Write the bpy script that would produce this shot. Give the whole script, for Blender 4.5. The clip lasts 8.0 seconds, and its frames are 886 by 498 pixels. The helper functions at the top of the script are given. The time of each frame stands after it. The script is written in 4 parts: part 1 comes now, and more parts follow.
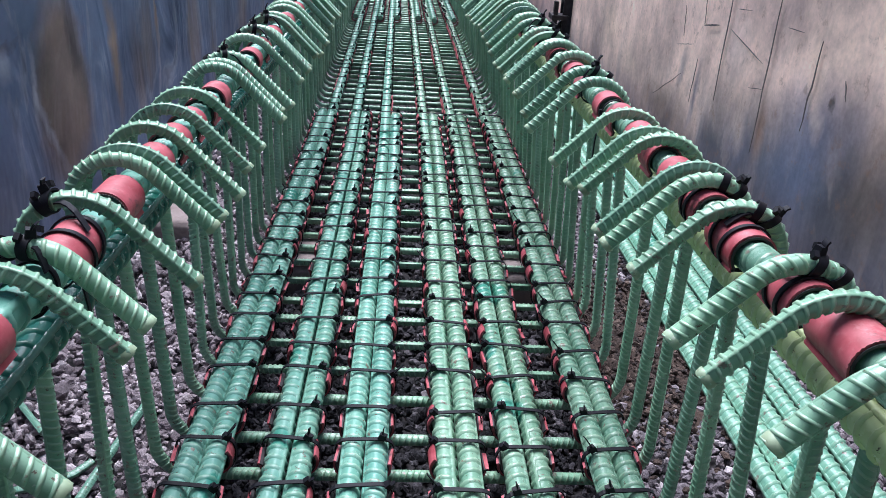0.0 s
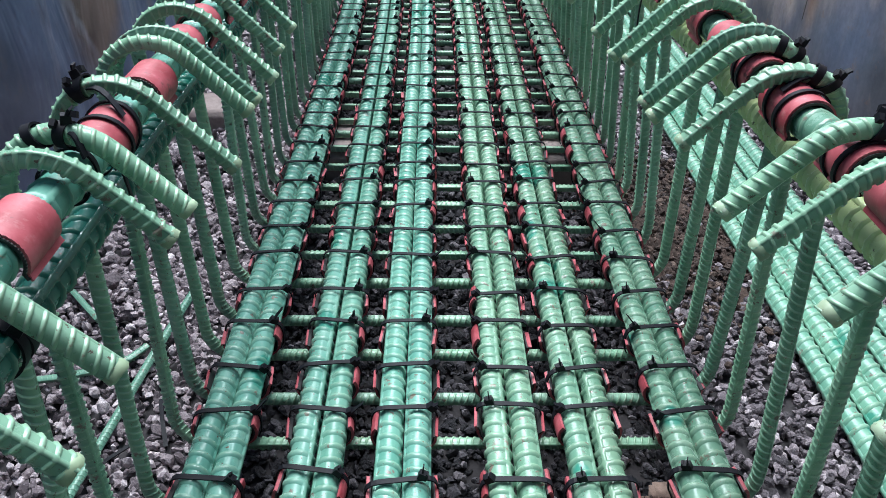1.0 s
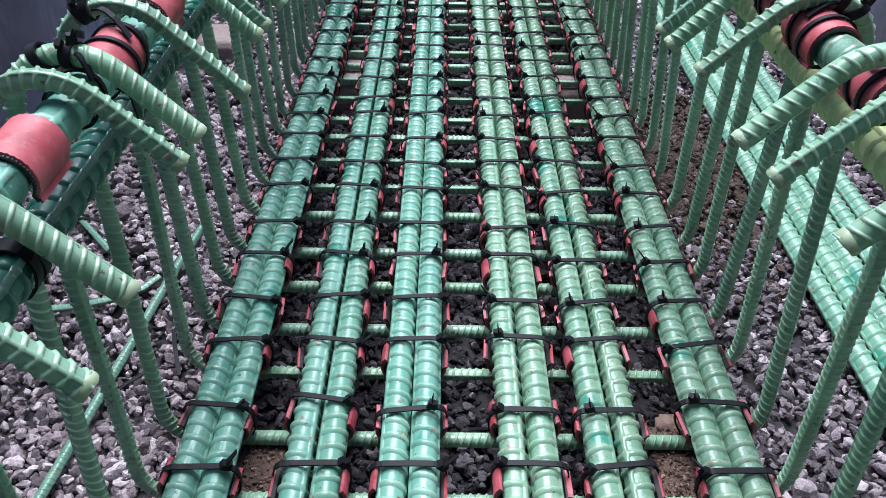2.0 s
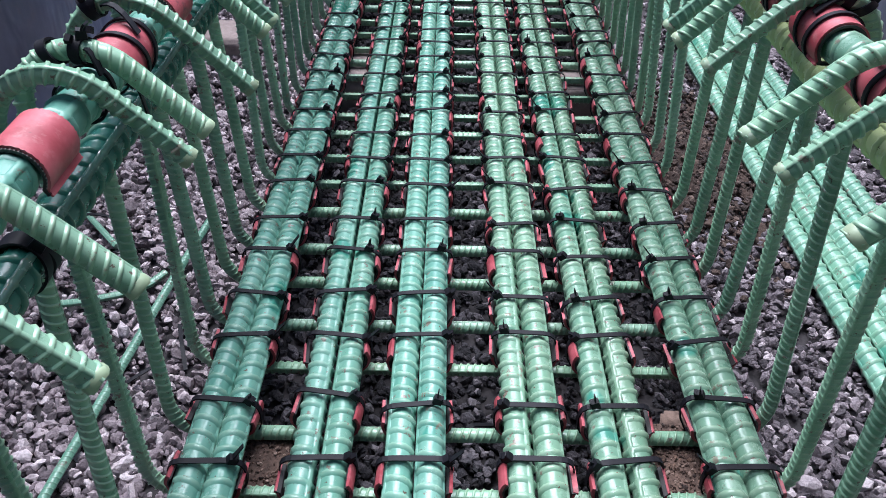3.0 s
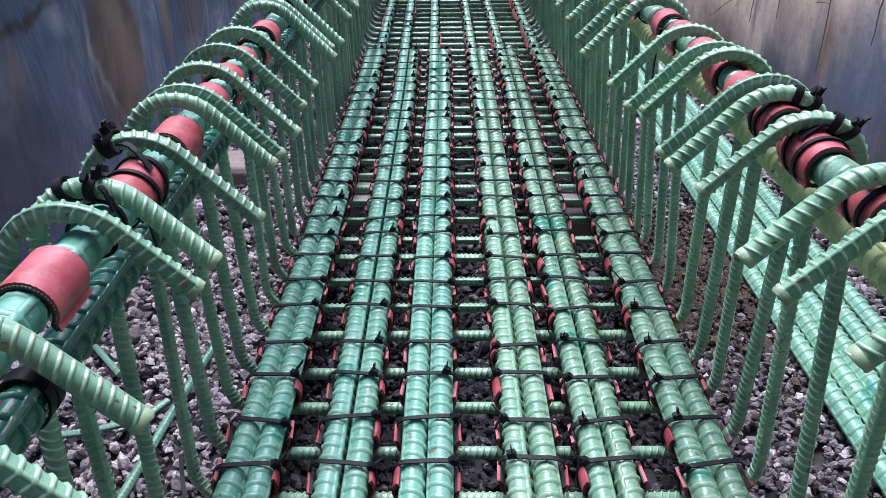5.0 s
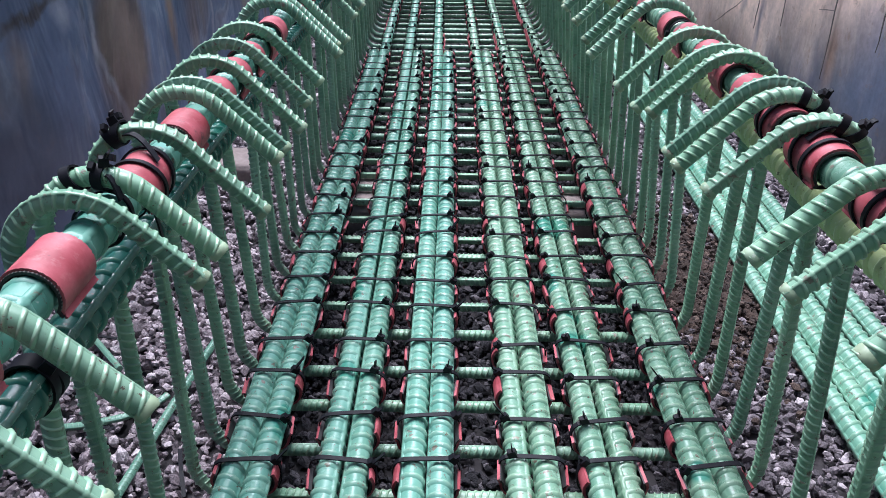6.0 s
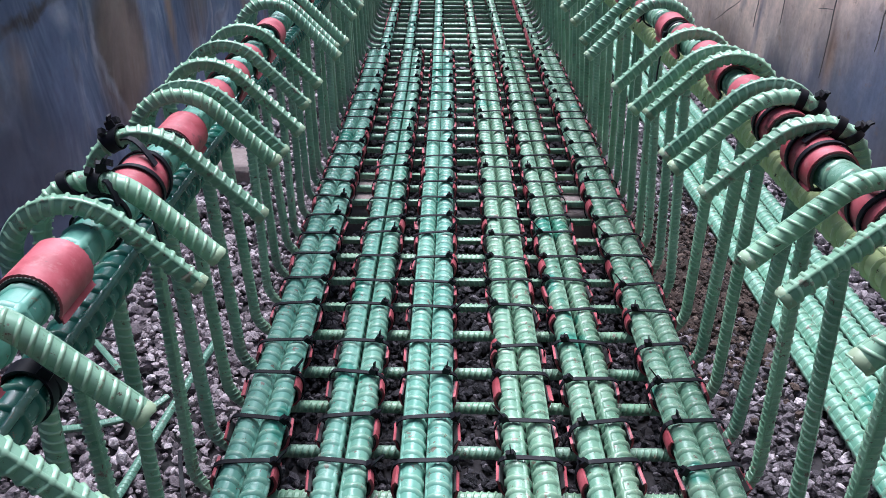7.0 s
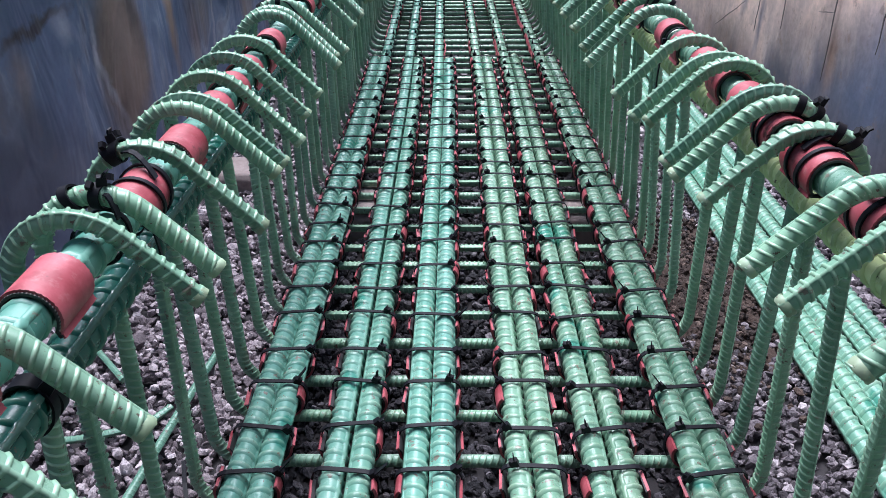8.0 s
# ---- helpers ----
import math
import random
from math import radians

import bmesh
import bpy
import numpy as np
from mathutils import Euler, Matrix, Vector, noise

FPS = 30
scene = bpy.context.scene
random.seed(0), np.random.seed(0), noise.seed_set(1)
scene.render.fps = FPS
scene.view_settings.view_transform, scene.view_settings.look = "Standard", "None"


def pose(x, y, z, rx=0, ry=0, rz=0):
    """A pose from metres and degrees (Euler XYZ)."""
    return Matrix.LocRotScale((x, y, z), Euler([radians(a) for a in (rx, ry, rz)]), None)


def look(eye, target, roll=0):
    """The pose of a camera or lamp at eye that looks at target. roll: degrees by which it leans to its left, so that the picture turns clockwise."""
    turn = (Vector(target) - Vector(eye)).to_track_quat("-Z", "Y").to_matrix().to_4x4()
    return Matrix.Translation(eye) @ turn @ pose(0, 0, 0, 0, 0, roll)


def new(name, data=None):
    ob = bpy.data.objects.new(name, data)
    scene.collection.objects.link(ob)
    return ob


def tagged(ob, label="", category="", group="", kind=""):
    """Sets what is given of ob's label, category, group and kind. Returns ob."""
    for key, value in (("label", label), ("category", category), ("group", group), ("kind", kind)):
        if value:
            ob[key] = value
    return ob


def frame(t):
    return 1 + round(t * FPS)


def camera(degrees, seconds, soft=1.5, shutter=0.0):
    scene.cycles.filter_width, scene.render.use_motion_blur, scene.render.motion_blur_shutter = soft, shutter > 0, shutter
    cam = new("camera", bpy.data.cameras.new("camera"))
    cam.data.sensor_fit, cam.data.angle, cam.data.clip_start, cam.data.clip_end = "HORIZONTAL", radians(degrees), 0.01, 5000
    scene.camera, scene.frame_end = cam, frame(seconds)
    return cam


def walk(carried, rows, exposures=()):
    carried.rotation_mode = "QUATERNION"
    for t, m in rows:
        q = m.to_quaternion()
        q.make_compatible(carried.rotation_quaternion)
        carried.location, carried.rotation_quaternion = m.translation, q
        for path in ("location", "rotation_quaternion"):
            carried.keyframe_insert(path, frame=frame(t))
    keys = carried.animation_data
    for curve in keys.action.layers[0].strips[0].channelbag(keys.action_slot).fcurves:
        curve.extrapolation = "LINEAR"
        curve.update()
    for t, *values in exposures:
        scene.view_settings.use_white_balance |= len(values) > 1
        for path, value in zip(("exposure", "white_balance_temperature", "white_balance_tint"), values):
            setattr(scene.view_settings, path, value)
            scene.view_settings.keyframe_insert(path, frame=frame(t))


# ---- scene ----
cam = camera(59.2, 8.0, soft=0.5)

PATH = [
    (0, (0.0080, -0.1490, 0.9980), (0.1219, 1.6653, 0.1648), 3.39),
    (0.3, (0.0086, -0.1472, 0.9968), (0.1015, 1.6459, 0.1179), 2.01),
    (0.5, (0.0090, -0.1460, 0.9960), (0.0813, 1.6171, 0.0542), 1.43),
    (0.8, (0.0060, -0.1418, 0.9876), (0.0407, 1.5573, -0.0631), 0.71),
    (1, (0.0040, -0.1390, 0.9820), (0.0289, 1.5382, -0.1067), 0.65),
    (1.2, (0.0036, -0.1386, 0.9772), (0.0216, 1.5161, -0.1448), 0.66),
    (1.5, (0.0030, -0.1380, 0.9700), (0.0168, 1.4904, -0.1908), 0.72),
    (2, (0.0020, -0.1400, 0.9690), (0.0039, 1.4485, -0.2457), 0.72),
    (2.2, (0.0015, -0.1407, 0.9690), (-0.0014, 1.4414, -0.2542), 0.73),
    (3.3, (-0.0015, -0.1443, 0.9690), (-0.0129, 1.4437, -0.2470), 0.55),
    (3.5, (-0.0020, -0.1450, 0.9690), (-0.0135, 1.4551, -0.2312), 0.35),
    (3.7, (0.0000, -0.1438, 0.9742), (-0.0096, 1.4805, -0.1909), 0.10),
    (4, (0.0030, -0.1420, 0.9820), (-0.0019, 1.5480, -0.0890), -0.28),
    (4.2, (0.0030, -0.1424, 0.9824), (-0.0026, 1.5729, -0.0454), -0.53),
    (4.5, (0.0030, -0.1430, 0.9830), (-0.0126, 1.5971, -0.0018), -0.72),
    (4.7, (0.0017, -0.1437, 0.9815), (-0.0172, 1.6017, 0.0060), -0.78),
    (5.8, (-0.0057, -0.1473, 0.9735), (-0.0232, 1.6082, 0.0154), 0.28),
    (6, (-0.0070, -0.1480, 0.9720), (-0.0245, 1.6059, 0.0107), 0.37),
    (6.5, (-0.0070, -0.1470, 0.9730), (-0.0253, 1.6038, 0.0067), 0.43),
    (7, (-0.0030, -0.1470, 0.9770), (-0.0231, 1.6052, 0.0123), 0.17),
    (7.5, (-0.0050, -0.1470, 0.9770), (-0.0255, 1.6090, 0.0191), 0.00),
    (8, (0.0010, -0.1460, 0.9820), (-0.0291, 1.6121, 0.0291), -0.50),
]
# the clip's camera drifts towards green in its first second and back again
WHITE_BALANCE = [(0, 1.15, 5680, 12.5), (0.3, 1.14, 5720, 8.5), (0.8, 1.12, 5730, 3), (1.1, 1.12, 5730, 3), (1.6, 1.11, 5780, 9.5), (2.2, 1.11, 5740, 11.5), (3.5, 1.13, 5720, 13), (4.0, 1.18, 5690, 13), (4.5, 1.13, 5700, 13.5), (8, 1.13, 5690, 13)]
walk(cam, [(t, look(eye, target, roll)) for t, eye, target, roll in PATH], exposures=WHITE_BALANCE)

# ---- world and sun ----
world = bpy.data.worlds.new("overcast_sky")
scene.world = world
world.use_nodes = True
wn = world.node_tree
sky = wn.nodes.new("ShaderNodeTexSky")
sky.sky_type = "NISHITA"
sky.sun_disc = False
SUN_ELEVATION, SUN_AZIMUTH = 65.0, -15.0          # azimuth in degrees from +y towards +x
sky.sun_elevation = radians(SUN_ELEVATION)
sky.sun_rotation = radians(SUN_AZIMUTH)
sky.dust_density = 3.0
sky.air_density = 1.2
wn.links.new(sky.outputs[0], wn.nodes["Background"].inputs[0])
wn.nodes["Background"].inputs[1].default_value = 0.054
sun = new("sun", bpy.data.lights.new("sun", "SUN"))
sun.data.energy = 3.7
sun.data.angle = radians(48)
sun.data.color = (1.0, 0.965, 0.955)
_a, _e = radians(SUN_AZIMUTH), radians(SUN_ELEVATION)
sun.matrix_world = look((math.sin(_a) * math.cos(_e) * 20, math.cos(_a) * math.cos(_e) * 20, math.sin(_e) * 20), (0, 0, 0))


# ---- materials ----
def shader(name):
    m = bpy.data.materials.new(name)
    m.use_nodes = True
    nt = m.node_tree
    return m, nt, nt.nodes["Principled BSDF"]


def node(nt, kind, **inputs):
    n = nt.nodes.new(kind)
    for key, value in inputs.items():
        n.inputs[key.replace("_", " ")].default_value = value
    return n


def noise_node(nt, vec, scale, detail=4.0, rough=0.55):
    n = node(nt, "ShaderNodeTexNoise", Scale=scale, Detail=detail, Roughness=rough)
    nt.links.new(vec, n.inputs["Vector"])
    return n


def ramp(nt, fac, stops):
    r = nt.nodes.new("ShaderNodeValToRGB")
    e = r.color_ramp.elements
    while len(e) < len(stops):
        e.new(0.5)
    for el, (p, c) in zip(e, stops):
        el.position, el.color = p, (*c, 1)
    nt.links.new(fac, r.inputs[0])
    return r


def mix(nt, fac, a, b, blend="MIX"):
    m = nt.nodes.new("ShaderNodeMix")
    m.data_type, m.blend_type = "RGBA", blend
    for sock, val in ((0, fac), (6, a), (7, b)):
        if isinstance(val, (int, float)):
            m.inputs[sock].default_value = val
        elif isinstance(val, tuple):
            m.inputs[sock].default_value = (*val, 1)
        else:
            nt.links.new(val, m.inputs[sock])
    return m.outputs[2]


def bump(nt, bsdf, height, strength, distance):
    b = node(nt, "ShaderNodeBump", Strength=strength, Distance=distance)
    nt.links.new(height, b.inputs["Height"])
    nt.links.new(b.outputs[0], bsdf.inputs["Normal"])


def epoxy(name, light, dark, rough=0.33, grime=0.5, touched_up=True, muddy=True, wear=0.25):
    """Fusion-bonded green coating: slight tone patches, dusty film, scuffs and chips."""
    m, nt, p = shader(name)
    tc = nt.nodes.new("ShaderNodeNewGeometry").outputs["Position"]
    info = nt.nodes.new("ShaderNodeObjectInfo")
    big = noise_node(nt, tc, 9.0, 5)
    base = ramp(nt, big.outputs[0], [(0.32, dark), (0.62, light)]).outputs[0]
    dust = noise_node(nt, tc, 34.0, 6, 0.65)
    film = ramp(nt, dust.outputs[0], [(0.5, (0, 0, 0)), (0.78, (1, 1, 1))]).outputs[0]
    fade = nt.nodes.new("ShaderNodeMath")
    fade.operation = "MULTIPLY"
    fade.inputs[1].default_value = grime
    nt.links.new(film, fade.inputs[0])
    base = mix(nt, fade.outputs[0], base, (0.30, 0.42, 0.33))
    chip = noise_node(nt, tc, 75.0, 5, 0.75)
    chips = ramp(nt, chip.outputs[0], [(0.628, (0, 0, 0)), (0.645, (1, 1, 1))]).outputs[0]
    base = mix(nt, chips, base, (0.10, 0.075, 0.055))
    scuff = noise_node(nt, tc, 95.0, 4, 0.7)
    scuffs = ramp(nt, scuff.outputs[0], [(0.675, (0, 0, 0)), (0.70, (0.5, 0.5, 0.5))]).outputs[0]
    base = mix(nt, scuffs, base, (0.55, 0.56, 0.50))
    mud = noise_node(nt, tc, 52.0, 6, 0.7)
    mud_mask = ramp(nt, mud.outputs[0], [(0.618, (0, 0, 0)), (0.64, (0.85, 0.85, 0.85))]).outputs[0]
    base = mix(nt, mud_mask, base, (0.17, 0.115, 0.095)) if muddy else base
    if touched_up:
        touch = noise_node(nt, tc, 7.0, 2, 0.4)
        touch_mask = ramp(nt, touch.outputs[0], [(0.665, (0, 0, 0)), (0.685, (0.8, 0.8, 0.8))]).outputs[0]
        base = mix(nt, touch_mask, base, (0.03, 0.205, 0.145))
    paling = nt.nodes.new("ShaderNodeNewGeometry").outputs["Pointiness"]
    crest = ramp(nt, paling, [(0.515, (0, 0, 0)), (0.60, (wear, wear, wear))]).outputs[0]
    base = mix(nt, crest, base, (0.46, 0.55, 0.37))
    hsv = node(nt, "ShaderNodeHueSaturation")
    var = node(nt, "ShaderNodeMapRange", To_Min=0.86, To_Max=1.12)
    nt.links.new(info.outputs["Random"], var.inputs[0])
    nt.links.new(var.outputs[0], hsv.inputs["Value"])
    hue = node(nt, "ShaderNodeMapRange", To_Min=0.487, To_Max=0.512)
    turn = nt.nodes.new("ShaderNodeMath")
    turn.operation = "FRACT"
    scaled = nt.nodes.new("ShaderNodeMath")
    scaled.operation, scaled.inputs[1].default_value = "MULTIPLY", 7.3
    nt.links.new(info.outputs["Random"], scaled.inputs[0])
    nt.links.new(scaled.outputs[0], turn.inputs[0])
    nt.links.new(turn.outputs[0], hue.inputs[0])
    nt.links.new(hue.outputs[0], hsv.inputs["Hue"])
    nt.links.new(base, hsv.inputs["Color"])
    nt.links.new(hsv.outputs[0], p.inputs["Base Color"])
    rr = node(nt, "ShaderNodeMapRange", To_Min=rough - 0.06, To_Max=rough + 0.16)
    nt.links.new(dust.outputs[0], rr.inputs[0])
    nt.links.new(rr.outputs[0], p.inputs["Roughness"])
    bump(nt, p, dust.outputs[0], 0.25, 0.0015)
    return m


def plain(name, colour, rough, spread=0.25, scale=60.0, relief=0.0008, metal=0.0):
    m, nt, p = shader(name)
    pos = nt.nodes.new("ShaderNodeNewGeometry").outputs["Position"]
    n = noise_node(nt, pos, scale, 6, 0.6)
    n2 = noise_node(nt, pos, scale * 0.15, 3, 0.5)
    both = mix(nt, 0.5, n.outputs[1], n2.outputs[1])
    low = tuple(c * (1 - spread) for c in colour)
    high = tuple(min(1, c * (1 + spread)) for c in colour)
    r = ramp(nt, both, [(0.35, low), (0.65, high)])
    nt.links.new(r.outputs[0], p.inputs["Base Color"])
    p.inputs["Roughness"].default_value = rough
    p.inputs["Metallic"].default_value = metal
    bump(nt, p, n.outputs[0], 0.4, relief)
    return m


def steel_sheet(name, cool, warm, pale, rough, warmth, upper=None, creases=0.0, streaks=0.5, stains_and_shade=()):
    """Weathered shuttering steel: bluish mill skin, brown rust films with pale rims, upright run marks and scuffs."""
    m, nt, p = shader(name)
    pos = nt.nodes.new("ShaderNodeNewGeometry").outputs["Position"]

    def math_node(op, a, b, clamp=False):
        n = nt.nodes.new("ShaderNodeMath")
        n.operation, n.use_clamp = op, clamp
        for k, val in enumerate((a, b)):
            if isinstance(val, (int, float)):
                n.inputs[k].default_value = val
            else:
                nt.links.new(val, n.inputs[k])
        return n.outputs[0]

    mp = node(nt, "ShaderNodeMapping", Scale=(1.0, 1.7, 0.75), Rotation=(radians(22), 0, 0))
    nt.links.new(pos, mp.inputs[0])
    blot = noise_node(nt, mp.outputs[0], 2.0, 5, 0.55)
    blot.inputs["Distortion"].default_value = 0.6
    mp2 = node(nt, "ShaderNodeMapping", Scale=(1.0, 5.0, 0.6), Rotation=(radians(-6), 0, 0))
    nt.links.new(pos, mp2.inputs[0])
    run = noise_node(nt, mp2.outputs[0], 3.0, 4, 0.5)
    run.inputs["Distortion"].default_value = 0.5
    cloud = noise_node(nt, pos, 2.3, 6, 0.58)
    fine = noise_node(nt, pos, 45.0, 6, 0.7)
    amount = blot.outputs[0]
    sep = nt.nodes.new("ShaderNodeSeparateXYZ")
    nt.links.new(pos, sep.inputs[0])
    rust = ramp(nt, amount, [(0.50 - warmth, (0, 0, 0)), (0.66 - warmth, (1, 1, 1))]).outputs[0]
    col = mix(nt, rust, cool, warm)
    rim = ramp(nt, amount, [(0.50 - warmth, (0, 0, 0)), (0.535 - warmth, (1, 1, 1)), (0.56 - warmth, (0, 0, 0))]).outputs[0]
    col = mix(nt, math_node("MULTIPLY", rim, 0.34), col, pale)
    streak = ramp(nt, run.outputs[0], [(0.5, (0, 0, 0)), (0.72, (1, 1, 1))]).outputs[0]
    col = mix(nt, math_node("MULTIPLY", streak, streaks), col, pale)
    mp3 = node(nt, "ShaderNodeMapping", Scale=(1.0, 1.5, 0.55), Rotation=(radians(20), 0, 0))
    nt.links.new(pos, mp3.inputs[0])
    fold = noise_node(nt, mp3.outputs[0], 2.6, 3, 0.5)
    fold.inputs["Distortion"].default_value = 1.4
    line = ramp(nt, fold.outputs[0], [(0.465, (0, 0, 0)), (0.480, (1, 1, 1)), (0.497, (0, 0, 0))]).outputs[0]
    here = ramp(nt, cloud.outputs[0], [(0.47, (0, 0, 0)), (0.58, (1, 1, 1))]).outputs[0]
    col = mix(nt, math_node("MULTIPLY", math_node("MULTIPLY", line, here), creases), col, pale)
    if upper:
        # paler with height and with distance along y, edge broken by blot noise
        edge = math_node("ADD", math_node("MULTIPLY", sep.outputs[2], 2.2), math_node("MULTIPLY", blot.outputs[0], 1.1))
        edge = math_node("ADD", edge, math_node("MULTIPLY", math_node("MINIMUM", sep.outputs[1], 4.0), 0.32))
        paling = ramp(nt, math_node("SUBTRACT", edge, 1.70), [(0.05, (0, 0, 0)), (0.75, (1, 1, 1))]).outputs[0]
        col = mix(nt, math_node("MULTIPLY", paling, 0.85), col, upper)
    warp = noise_node(nt, pos, 9.0, 5, 0.6)
    shift = nt.nodes.new("ShaderNodeVectorMath")
    shift.operation = "MULTIPLY_ADD"
    nt.links.new(warp.outputs[1], shift.inputs[0])
    shift.inputs[1].default_value = (0.10, 0.10, 0.10)
    nt.links.new(pos, shift.inputs[2])
    for cy, cz, ry, rz, tilt, colour, strength, soft in stains_and_shade:
        place = nt.nodes.new("ShaderNodeMapping")
        place.vector_type = "TEXTURE"
        place.inputs["Location"].default_value = (0, cy + 0.05, cz + 0.05)
        place.inputs["Rotation"].default_value = (radians(tilt), 0, 0)
        place.inputs["Scale"].default_value = (900, ry, rz)
        nt.links.new(shift.outputs[0], place.inputs[0])
        far = nt.nodes.new("ShaderNodeVectorMath")
        far.operation = "LENGTH"
        nt.links.new(place.outputs[0], far.inputs[0])
        mask = node(nt, "ShaderNodeMapRange", From_Min=1.0 + soft, From_Max=1.0 - soft, To_Min=0.0, To_Max=strength)
        nt.links.new(far.outputs["Value"], mask.inputs[0])
        col = mix(nt, mask.outputs[0], col, colour)
    blots = ramp(nt, cloud.outputs[0], [(0.32, (0.36, 0.36, 0.42)), (0.68, (1.5, 1.48, 1.44))]).outputs[0]
    col = mix(nt, 0.8, col, blots, "MULTIPLY")
    spots = noise_node(nt, pos, 16.0, 6, 0.75)
    spot = ramp(nt, spots.outputs[0], [(0.56, (0, 0, 0)), (0.66, (1, 1, 1))]).outputs[0]
    col = mix(nt, math_node("MULTIPLY", spot, 0.45 if upper else 0.12), col, (0.24, 0.13, 0.09))
    speck = ramp(nt, fine.outputs[0], [(0.3, (0.6, 0.6, 0.6)), (0.7, (1.25, 1.25, 1.25))]).outputs[0]
    col = mix(nt, 0.2 if creases else 0.45, col, speck, "MULTIPLY")
    nt.links.new(col, p.inputs["Base Color"])
    p.inputs["Metallic"].default_value = 0.2
    rr = node(nt, "ShaderNodeMapRange", To_Min=rough - 0.1, To_Max=rough + 0.2)
    nt.links.new(run.outputs[0], rr.inputs[0])
    nt.links.new(rr.outputs[0], p.inputs["Roughness"])
    bump(nt, p, fold.outputs[0], 0.5 if creases else 0.12, 0.05)
    return m


def stone(name, tones):
    m, nt, p = shader(name)
    geo = nt.nodes.new("ShaderNodeNewGeometry")
    tone = ramp(nt, geo.outputs["Random Per Island"],
                [(0.0, tones[0]), (0.4, tones[1]), (0.8, tones[2]), (1.0, tones[3])]).outputs[0]
    n = noise_node(nt, geo.outputs["Position"], 140.0, 6, 0.7)
    sp = ramp(nt, n.outputs[0], [(0.3, (0.6, 0.57, 0.58)), (0.7, (1.25, 1.22, 1.2))]).outputs[0]
    nt.links.new(mix(nt, 0.9, tone, sp, "MULTIPLY"), p.inputs["Base Color"])
    p.inputs["Roughness"].default_value = 0.85
    bump(nt, p, n.outputs[0], 0.9, 0.006)
    return m


GREEN = epoxy("green_epoxy", (0.166, 0.345, 0.268), (0.097, 0.262, 0.199), 0.20, 0.35)
GREEN_WARM = epoxy("warm_green_epoxy", (0.178, 0.305, 0.210), (0.106, 0.235, 0.158), 0.21, 0.4)
GREEN_STIRRUP = epoxy("green_epoxy_stirrup", (0.242, 0.402, 0.270), (0.118, 0.250, 0.160), 0.25, 0.25, False, True, 0.28)
# yellow-green lightened past its own tone to offset the top bar's shadow
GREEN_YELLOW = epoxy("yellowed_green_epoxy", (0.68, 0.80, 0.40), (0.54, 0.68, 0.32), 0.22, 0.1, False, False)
# darker copy of the green: shadow on the west side bar in its colour
GREEN_SHADED = epoxy("shaded_green_epoxy", (0.024, 0.120, 0.096), (0.013, 0.075, 0.060), 0.20, 0.05, True, False)
# west top bar's green, darkened for the shade beneath the hooks
GREEN_RAIL_SHADED = epoxy("shaded_rail_epoxy", (0.105, 0.285, 0.215), (0.065, 0.21, 0.16), 0.34, 0.3)
GREEN_PALE = epoxy("chalky_green_epoxy", (0.158, 0.330, 0.236), (0.102, 0.25, 0.176), 0.29, 0.4)
PATCH_PAINT = epoxy("patch_paint_on_cut_end", (0.30, 0.39, 0.25), (0.15, 0.20, 0.105), 0.4, 0.4)


def cut_face():
    """Sheared steel under a thin, chipped coat of patch paint."""
    m, nt, p = shader("chipped_cut_face")
    pos = nt.nodes.new("ShaderNodeNewGeometry").outputs["Position"]
    n = noise_node(nt, pos, 130.0, 5, 0.65)
    col = ramp(nt, n.outputs[0], [(0.40, (0.11, 0.075, 0.050)), (0.50, (0.30, 0.25, 0.16)), (0.58, (0.42, 0.47, 0.34))]).outputs[0]
    nt.links.new(col, p.inputs["Base Color"])
    p.inputs["Roughness"].default_value = 0.6
    bump(nt, p, n.outputs[0], 0.8, 0.003)
    return m


CUT_FACE = cut_face()


def hose_rubber():
    """Faded red rubber with dusty bloom and black rub marks."""
    m, nt, p = shader("red_hose_rubber")
    pos = nt.nodes.new("ShaderNodeNewGeometry").outputs["Position"]
    tone = noise_node(nt, pos, 30.0, 5, 0.6)
    col = ramp(nt, tone.outputs[0], [(0.36, (0.27, 0.036, 0.048)), (0.64, (0.43, 0.098, 0.118))]).outputs[0]
    rub = noise_node(nt, pos, 26.0, 6, 0.7)
    marks = ramp(nt, rub.outputs[0], [(0.60, (0, 0, 0)), (0.68, (0.85, 0.85, 0.85))]).outputs[0]
    col = mix(nt, marks, col, (0.045, 0.020, 0.020))
    bloom = noise_node(nt, pos, 85.0, 4, 0.7)
    dusty = ramp(nt, bloom.outputs[0], [(0.55, (0, 0, 0)), (0.75, (0.4, 0.4, 0.4))]).outputs[0]
    col = mix(nt, dusty, col, (0.50, 0.27, 0.26))
    nt.links.new(col, p.inputs["Base Color"])
    p.inputs["Roughness"].default_value = 0.52
    bump(nt, p, bloom.outputs[0], 0.3, 0.0008)
    return m


RED_HOSE = hose_rubber()
BLACK_LINER = plain("black_hose_liner", (0.02, 0.018, 0.018), 0.6, 0.4, 90)
PLY_CORD = plain("dusty_ply_cord", (0.26, 0.21, 0.20), 0.9, 0.3, 200)
BLACK_NYLON = plain("black_nylon", (0.008, 0.008, 0.011), 0.5, 0.3, 120, 0.0003)
BLACK_NYLON.node_tree.nodes["Principled BSDF"].inputs["Specular IOR Level"].default_value = 0.14
# tones of the bed under the mat hold the mat's shade
STONE_SHADED = stone("shaded_crushed_stone", ((0.014, 0.014, 0.017), (0.039, 0.037, 0.044), (0.092, 0.086, 0.098), (0.27, 0.25, 0.27)))
